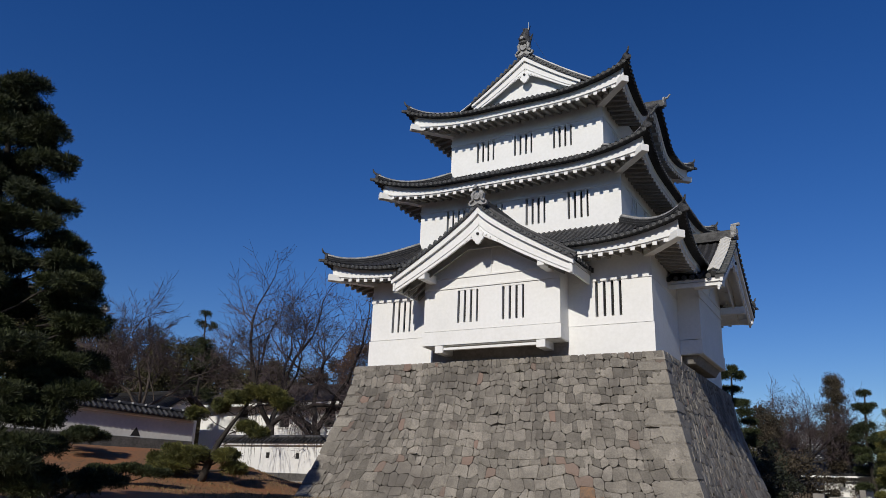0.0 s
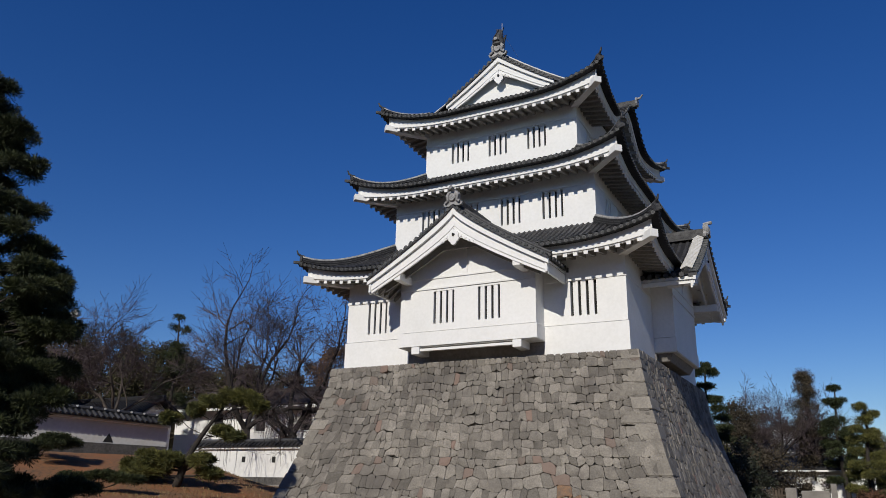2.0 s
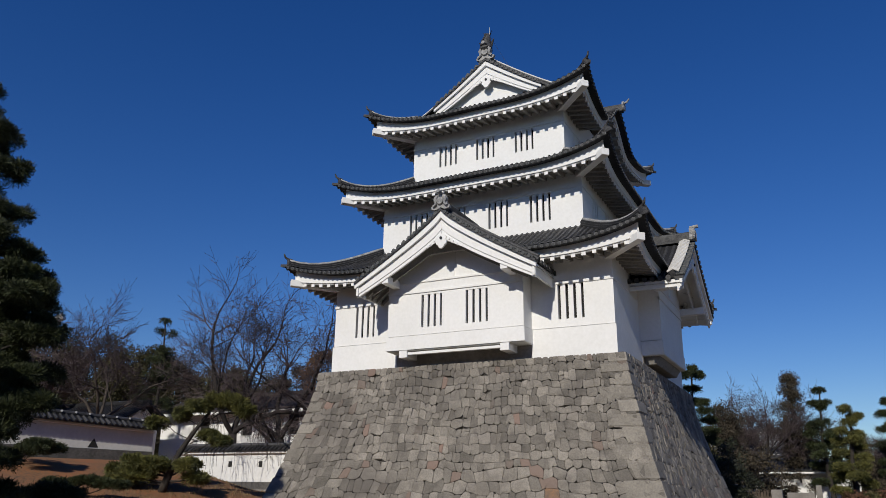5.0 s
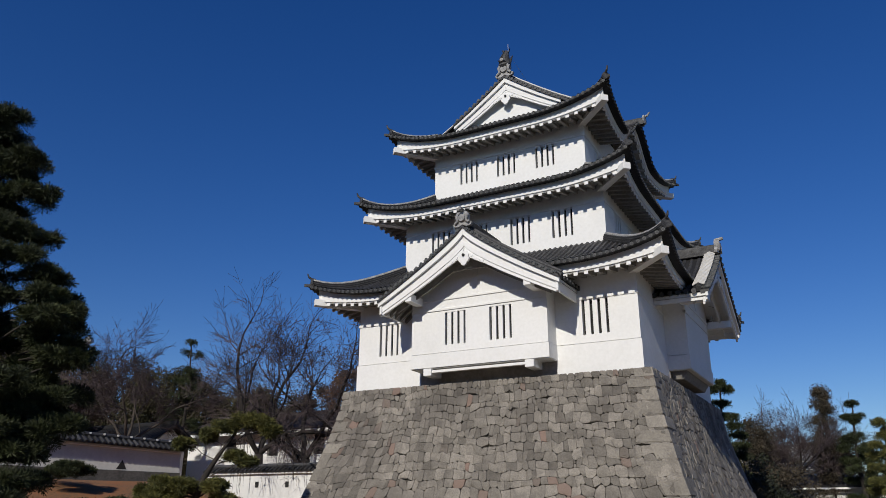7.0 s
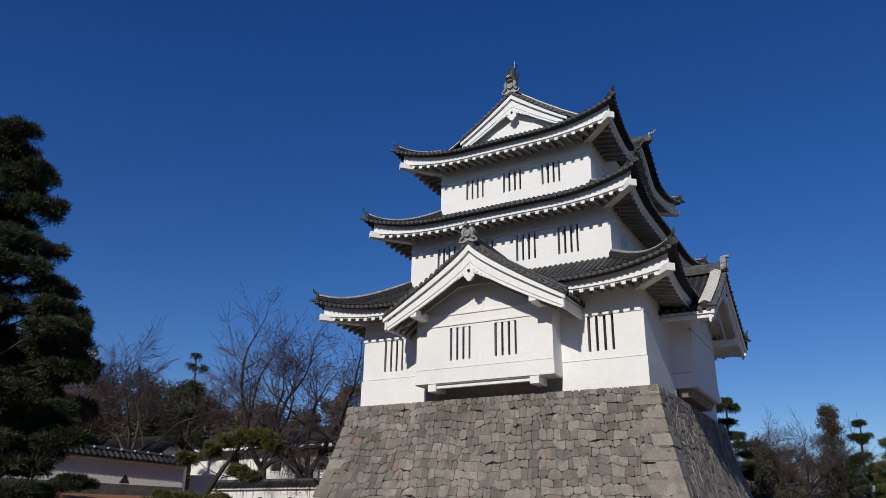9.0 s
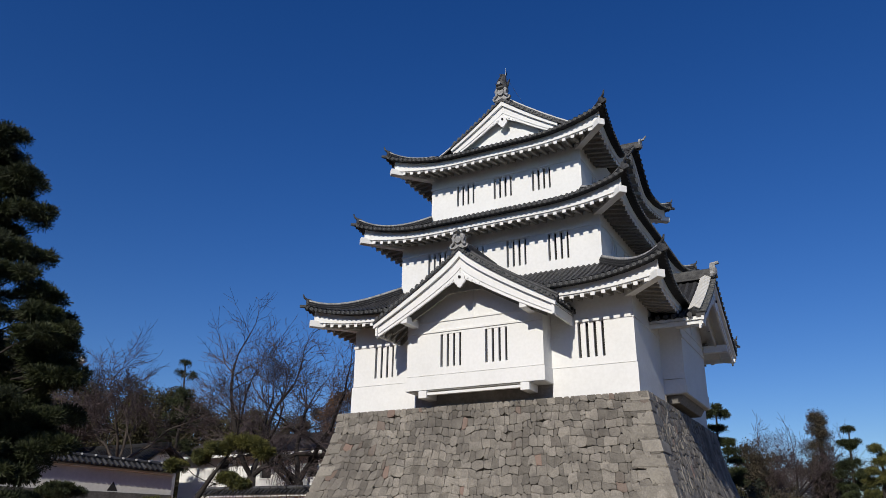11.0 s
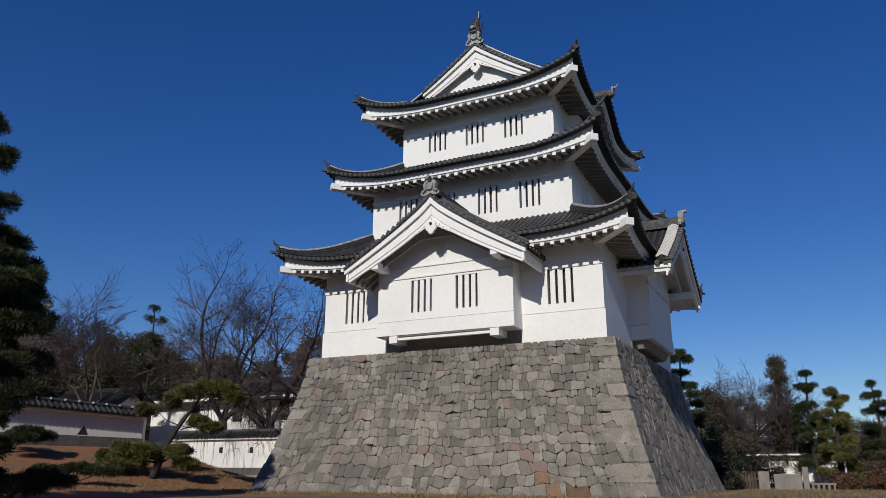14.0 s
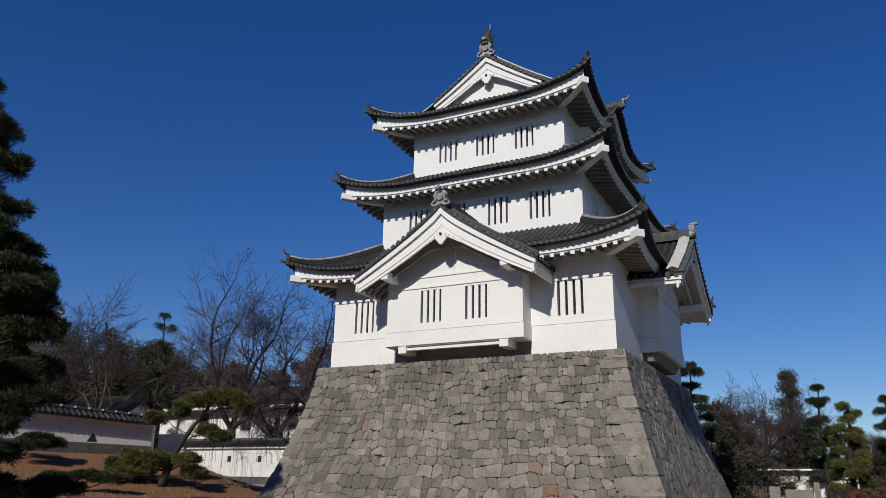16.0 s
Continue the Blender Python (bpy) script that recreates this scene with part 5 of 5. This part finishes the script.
part("eave_board", Geo().box(2.9 + HX, 34.62, 1.92, 9.7 + HX, 34.68, 2.03), PLASTER, white_house, "white eave board")
part("porch_eave_board", Geo().box(2.1 + HX, 33.12, 1.02, 4.7 + HX, 33.18, 1.12), PLASTER, white_house, "white eave board")
for x0, x1, y0, y1, z0, z1 in ((2.9, 9.7, 34.7, 36.9, 2.03, 2.75), (2.1, 4.7, 33.2, 35.19, 1.12, 1.75)):
    slope = part("roof", Geo().slab([(x0 + HX, y0, z0), (x1 + HX, y0, z0), (x1 + HX, y1, z1), (x0 + HX, y1, z1)], (0, 0, 0.10)), TILE_BED, white_house)
    me = to_mesh("roof_tile", Geo().tube([(0, 0, 0), (0, y0 - y1, z0 - z1)], [0.06, 0.06], 6))
    me.materials.append(TILE)
    for k in range(int((x1 - x0) / 0.28) + 1):
        piece("roof_tile", me, slope, Matrix.Translation((x0 + HX + 0.28 * k, y1, z1 + 0.11)))

# wooden fence, stone blocks and posts
fence = thing("wooden_fence", (1.1, 20.9, 0.0), "old grey-brown upright wooden board fence", "fence")
for k in range(13):
    x = 0.5 + 0.14 * k
    z = ground_height(x, 20.9)
    part("board", Geo().box(x, 20.88 + 0.01 * (k % 2), z - 0.1, x + 0.10, 20.92 + 0.01 * (k % 2), z + 0.85 + 0.08 * math.sin(k * 2.3)), WOOD, fence, bevel=0.006)
for z in (0.15, 0.5):
    part("rail", Geo().box(0.45, 20.935, ground_height(1.3, 20.9) + z, 2.4, 20.98, ground_height(1.3, 20.9) + z + 0.07), WOOD, fence)
solid("stone_pillar", Geo().box(2.42, 20.6, -0.4, 2.95, 21.1, 0.75), CONCRETE, "pale weathered stone pillar beside a fence", "pillar", bevel=0.03)
solid("stone_block", Geo().box(3.10, 21.6, -0.4, 4.45, 22.3, 0.62), CONCRETE, "large pale grey stone block on the grass", "stone block", bevel=0.05)
solid("stone_post", Geo().box(4.52, 21.2, -0.4, 4.80, 21.48, 0.98), CONCRETE, "slim pale stone post", "post", bevel=0.02)
rail = thing("low_railing", (5.5, 21.6, 0.0), "low pale railing of short posts", "railing")
for k in range(5):
    part("post", Geo().box(4.90 + 0.25 * k, 21.55, -0.4, 5.00 + 0.25 * k, 21.65, 0.10), CONCRETE, rail, bevel=0.01)
part("rail", Geo().box(4.85, 21.54, 0.10, 6.05, 21.66, 0.18), CONCRETE, rail, bevel=0.01)

solid("kerb", Geo().hexa([(-24.5, 7.75, -0.2), (-13.8, 8.9, -0.2), (-13.8, 9.05, -0.2), (-24.5, 7.9, -0.2), (-24.5, 7.75, 0.42), (-13.8, 8.9, 0.42), (-13.8, 9.05, 0.42), (-24.5, 7.9, 0.42)]), CONCRETE, "low pale stone kerb before the white wall", "kerb", kind="structure", bevel=0.02)

# boom arm among the bare trees
boom = thing("boom_arm", (-41.0, 8.0, 0.4), "slanting dark green boom arm with a pale tip behind bare trees", "boom")
part("arm", Geo().beam((-40.6, 7.0, 8.3), (-38.4, 8.0, 10.9), 0.32, 0.36), LEAF_OLIVE, boom)
part("mast", Geo().beam((-40.7, 6.95, 0.2), (-40.6, 7.0, 8.4), 0.30, 0.30, up=(0, 1, 0)), LEAF_OLIVE, boom)
part("tip", Geo().tube([(-38.6, 7.9, 10.8), (-38.2, 8.1, 11.05)], [0.24, 0.28], 8), PALE, boom, "pale green tip")

# ---- finial fish, rod and wire on the top ridge ----
zr = Z0 + top_prof(0) + 0.10
fin = Geo()
pts = [(0, 0.25, 0.30), (0, 0.10, 0.45), (0, 0.10, 0.70), (0, 0.22, 0.95), (0, 0.30, 1.15)]
fin.tube([(MID + x, 2.10 + y, zr + z * 1.12) for x, y, z in pts], [0.24, 0.28, 0.23, 0.16, 0.09], 10)
for s in (-1, 1):
    fin.slab([(MID + s * 0.05, 2.38, zr + 1.08), (MID + s * 0.20, 2.34, zr + 1.42), (MID + s * 0.10, 2.48, zr + 1.34), (MID, 2.46, zr + 1.15)], (0, 0.05, 0))
    fin.slab([(MID + s * 0.14, 2.22, zr + 0.66), (MID + s * 0.36, 2.24, zr + 0.92), (MID + s * 0.22, 2.32, zr + 0.55)], (0, 0.05, 0))
    fin.tube([(MID + s * 0.10, 2.02, zr + 0.52), (MID + s * 0.12, 1.90, zr + 0.56)], [0.05, 0.03], 6)
for k in range(4):
    fin.slab([(MID - 0.02, 2.00 + 0.05 * k, zr + 0.62 + 0.14 * k), (MID - 0.02, 1.88 + 0.08 * k, zr + 0.78 + 0.14 * k), (MID - 0.02, 2.06 + 0.05 * k, zr + 0.80 + 0.14 * k)], (0.04, 0, 0))
solid("roof_finial", fin, HIP, "dark grey tile fish-shaped roof finial with raised tail", "finial", (MID, 2.2, zr + 0.3), smooth=False)
rod = thing("lightning_rod", (MID + 0.05, 2.5, zr + 0.3), "thin pale lightning rod and conductor wire", "lightning rod")
part("rod", Geo().tube([(MID + 0.05, 2.5, zr + 0.2), (MID + 0.05, 2.5, zr + 1.72)], [0.016, 0.010], 6), PALE, rod)
part("wire", Geo().tube([(MID + 0.05, 2.5 + 7.4 * t, zr + 1.30 - 0.75 * t - 0.5 * t * (1 - t)) for t in [k / 8 for k in range(9)]], [0.006] * 9, 4), PALE, rod, "thin pale conductor wire")


# ---- stone base ----
H = 4.90


def batter(h):
    """How far the face stands out from the wall line, h metres below the top."""
    return 0.33 + 1.30 * min(max(h / 4.72, 0.0), 1.10) ** 1.35


TOP = -0.07
base = thing("stone_rampart", (MID, 5.45, 0), "battered grey dry-stone castle rampart of irregular blocks", "stone rampart")


def base_faces():
    for nm, o, du, dn in (("front", (-W, 0), (1, 0), (0, 1)), ("right", (0, 0), (0, 1), (-1, 0)), ("back", (0, W + 0.2), (-1, 0), (0, -1)), ("left", (-W, W + 0.2), (0, -1), (1, 0))):
        yield nm, Vector((*o, 0)), Vector((*du, 0)), Vector((*dn, 0))


def stone_cells(rng, wide, rows):
    """Fitted rubble in loose courses: crooked four- to six-sided stones that share their corners, a few of them split, with open chinks where corners meet."""
    tall = [rng.uniform(0.82, 1.18) * (0.25 + 0.10 * r / (rows - 1)) for r in range(rows)]
    scale = H / sum(tall)
    off = rng.uniform(0, 100)
    lines, v = [0.0], 0.0
    for t in tall:
        v += t * scale
        lines.append(v)
    cuts = []
    for r in range(rows):
        hgt, us = tall[r] * scale, [0.0]
        u = rng.uniform(0.15, 0.5)
        while u < wide - 0.12:
            us.append(u)
            u += hgt * rng.choice((0.6, 0.75, 0.85, 0.95, 1.0, 1.1, 1.25, 1.5))
        us.append(wide)
        cuts.append(us)
    nodes = {}

    def node(k, u):
        """A corner on course line k, nudged once for all the stones that meet there."""
        key = (k, round(u, 5))
        if key not in nodes:
            size = tall[min(k, rows - 1)] * scale
            edge = k in (0, rows)
            side = u < 1e-6 or u > wide - 1e-6
            nodes[key] = (u + (0 if side else rng.uniform(-0.16, 0.16) * size), lines[k] + (0 if edge else rng.uniform(-0.24, 0.24) * size))
        return nodes[key]

    def warp(p):
        k = min(p[1], H - p[1], 0.3) / 0.3
        return (p[0] + 0.10 * noise.noise(Vector((p[0] * 1.3, p[1] * 1.3, off))), p[1] + 0.16 * k * noise.noise(Vector((p[0] * 0.9, p[1] * 0.9, off + 9))))

    cells = []
    for r in range(rows):
        us = cuts[r]
        for a, b in zip(us, us[1:]):
            low = [a, *(u for u in (cuts[r + 1] if r + 1 < rows else []) if a + 0.012 < u < b - 0.012), b]
            top = [a, *(u for u in (cuts[r - 1] if r else []) if a + 0.012 < u < b - 0.012), b]
            poly = [node(r, u) for u in top] + [node(r + 1, u) for u in reversed(low)]
            if len(poly) == 4 and rng.random() < 0.16:
                p0, p1, p2, p3 = poly
                t1, t2 = rng.uniform(0.35, 0.65), rng.uniform(0.35, 0.65)
                if b - a > tall[r] * scale:
                    m1 = tuple(p0[q] + (p1[q] - p0[q]) * t1 for q in (0, 1))
                    m2 = tuple(p3[q] + (p2[q] - p3[q]) * t2 for q in (0, 1))
                    cells += [[p0, m1, m2, p3], [m1, p1, p2, m2]]
                else:
                    m1 = tuple(p0[q] + (p3[q] - p0[q]) * t1 for q in (0, 1))
                    m2 = tuple(p1[q] + (p2[q] - p1[q]) * t2 for q in (0, 1))
                    cells += [[p0, p1, m2, m1], [m1, m2, p2, p3]]
            else:
                cells.append(poly)
    out = []
    for c in cells:
        c = [warp(p) for p in c]
        poly = []
        for i, p in enumerate(c):
            a, b = c[i - 1], c[(i + 1) % len(c)]
            da, db = math.hypot(a[0] - p[0], a[1] - p[1]), math.hypot(b[0] - p[0], b[1] - p[1])
            if da < 0.07 or db < 0.07:
                poly.append(p)
                continue
            k = rng.choice((0.014, 0.022, 0.032, 0.045, 0.075))
            k = min(k, 0.3 * da, 0.3 * db)
            poly += [(p[0] + (a[0] - p[0]) / da * k, p[1] + (a[1] - p[1]) / da * k), (p[0] + (b[0] - p[0]) / db * k * rng.uniform(0.6, 1.3), p[1] + (b[1] - p[1]) / db * k)]
        out.append(poly)
    return out


def stone_geo(g, poly, place, rng, proud=0.032):
    """One stone: a sunk back, a chamfered rim and a rough domed face."""
    a = poly
    joint = rng.uniform(0.0, 0.005)
    cx, cy = sum(p[0] for p in a) / len(a), sum(p[1] for p in a) / len(a)
    tu, tv = rng.uniform(-0.045, 0.045), rng.uniform(-0.045, 0.045)
    lift = rng.uniform(-0.009, 0.009)
    n = len(a)

    def ring(s, w, rough):
        k = len(g.v)
        for x, y in a:
            L = math.hypot(x - cx, y - cy)
            kk = s * max(0.2, 1 - joint / L)
            u, v = cx + (x - cx) * kk, cy + (y - cy) * kk
            g.v.append(tuple(place(u, v, w + tu * (x - cx) + tv * (y - cy) + lift + rng.uniform(-rough, rough))))
        return k

    size = math.sqrt(max(1e-3, sum(math.hypot(x - cx, y - cy) for x, y in a) / n))
    r0, r1, r2, r3 = ring(1.0, -0.14, 0), ring(1.0, 0.004, 0.006), ring(1 - 0.012 / size, proud * 0.72, 0.008), ring(0.6, proud, 0.009)
    for p, q in ((r0, r1), (r1, r2), (r2, r3)):
        for i in range(n):
            j = (i + 1) % n
            g.f.append((p + i, p + j, q + j, q + i))
    k = len(g.v)
    g.v.append(tuple(place(cx, cy, proud + lift + rng.uniform(-0.006, 0.006))))
    for i in range(n):
        g.f.append((r3 + i, r3 + (i + 1) % n, k))
    return True


g = Geo()
zs = [0.02 + (H + 0.3) * k / 10 for k in range(11)]
for h in zs:
    d = batter(h) - 0.12
    g.v += [(-W - d, -d, Z0 + TOP - h), (d, -d, Z0 + TOP - h), (d, W + d, Z0 + TOP - h), (-W - d, W + d, Z0 + TOP - h)]
for k in range(10):
    for j in range(4):
        g.f.append((4 * k + j, 4 * k + (j + 1) % 4, 4 * k + 4 + (j + 1) % 4, 4 * k + 4 + j))
g.f.append((3, 2, 1, 0))
part("core", g, STONE_CORE, base, "dark earth fill between the stones")

NOMINAL = 12.6
for nm, o, du, dn in base_faces():
    rng = random.Random({"front": 11, "right": 12, "back": 13, "left": 14}[nm])

    def place(u, v, w, o=o, du=du, dn=dn):
        d = batter(v)
        x = -d + (W + 2 * d) * u / NOMINAL
        p = o + du * x - dn * (d + w * 0.96)
        return (p.x, p.y, Z0 + TOP - v + w * 0.25)

    cells = stone_cells(rng, NOMINAL, 17)
    face = Geo()
    hs = [0.05 + (H - 0.05) * k / 10 for k in range(11)]
    facing = part("facing", Geo().ribbon([place(0.3, h, -0.075) for h in hs], [place(NOMINAL - 0.3, h, -0.075) for h in hs], dn * 0.03), STONE_CORE, base)
    singles = 0
    rest = Geo()
    for poly in sorted(cells, key=lambda c: -sum(q[0] for q in c) / len(c) if nm == "front" else sum(q[0] for q in c) / len(c)):
        own = nm in ("front", "right") and singles < 300
        sg = Geo() if own else rest
        if stone_geo(sg, poly, place, rng) and own:
            cu, cv = sum(p[0] for p in poly) / len(poly), sum(p[1] for p in poly) / len(poly)
            rust = nm == "front" and cv > H - 0.75 and 9.5 < cu < 11.6 and rng.random() < 0.22
            part("stone", sg, STONE_RUST if rust else STONE, facing, "orange stained stone" if rust else "", fix=False)
            singles += 1
    if rest.v:
        part("stone_field", rest, STONE_REST, facing, "irregular grey stones", fix=False, kind="stuff")

# large dressed corner stones, long and short by turns
for ci, (cx, cy, sx, sy) in enumerate(((0, 0, 1, -1), (-W, 0, -1, -1), (0, W, 1, 1), (-W, W, -1, 1))):
    rng = random.Random(40 + ci)
    h, k = -0.01, 0
    while h < H:
        tall = min(rng.uniform(0.30, 0.38) + 0.26 * h / H, H + 0.05 - h)
        if H - (h + tall) < 0.2:
            tall = H + 0.05 - h
        la, lb = (rng.uniform(0.75, 0.95) + 0.45 * h / H, rng.uniform(0.45, 0.6)) if k % 2 else (rng.uniform(0.45, 0.62) + 0.3 * h / H, rng.uniform(0.8, 1.1))
        if ci == 1:
            la *= 0.6
        pr = rng.uniform(0.025, 0.05)
        v = []
        for hh, ins in ((h + 0.014, 0.032), (h + 0.045, 0.0), (h + tall - 0.045, 0.0), (h + tall - 0.014, 0.032)):
            d = batter(hh) + pr - ins + rng.uniform(-0.012, 0.012)
            z = Z0 + TOP - hh
            ax, ay = cx + sx * d, cy + sy * d
            wob = rng.uniform(-0.05, 0.05)
            v += [(ax, ay, z), (ax - sx * (la + wob), ay, z), (ax - sx * (la + wob), ay - sy * 0.35, z), (ax - sx * 0.35, ay - sy * 0.35, z), (ax - sx * 0.35, ay - sy * (lb + wob), z), (ax, ay - sy * (lb + wob), z)]
        g = Geo()
        g.v = v
        for r in range(3):
            for i in range(6):
                j = (i + 1) % 6
                g.f.append((r * 6 + i, r * 6 + j, r * 6 + 6 + j, r * 6 + 6 + i))
        g.f += [tuple(range(6)), tuple(reversed(range(18, 24)))]
        part("corner_stone", g, CORNER_STONE, base)
        h += tall
        k += 1
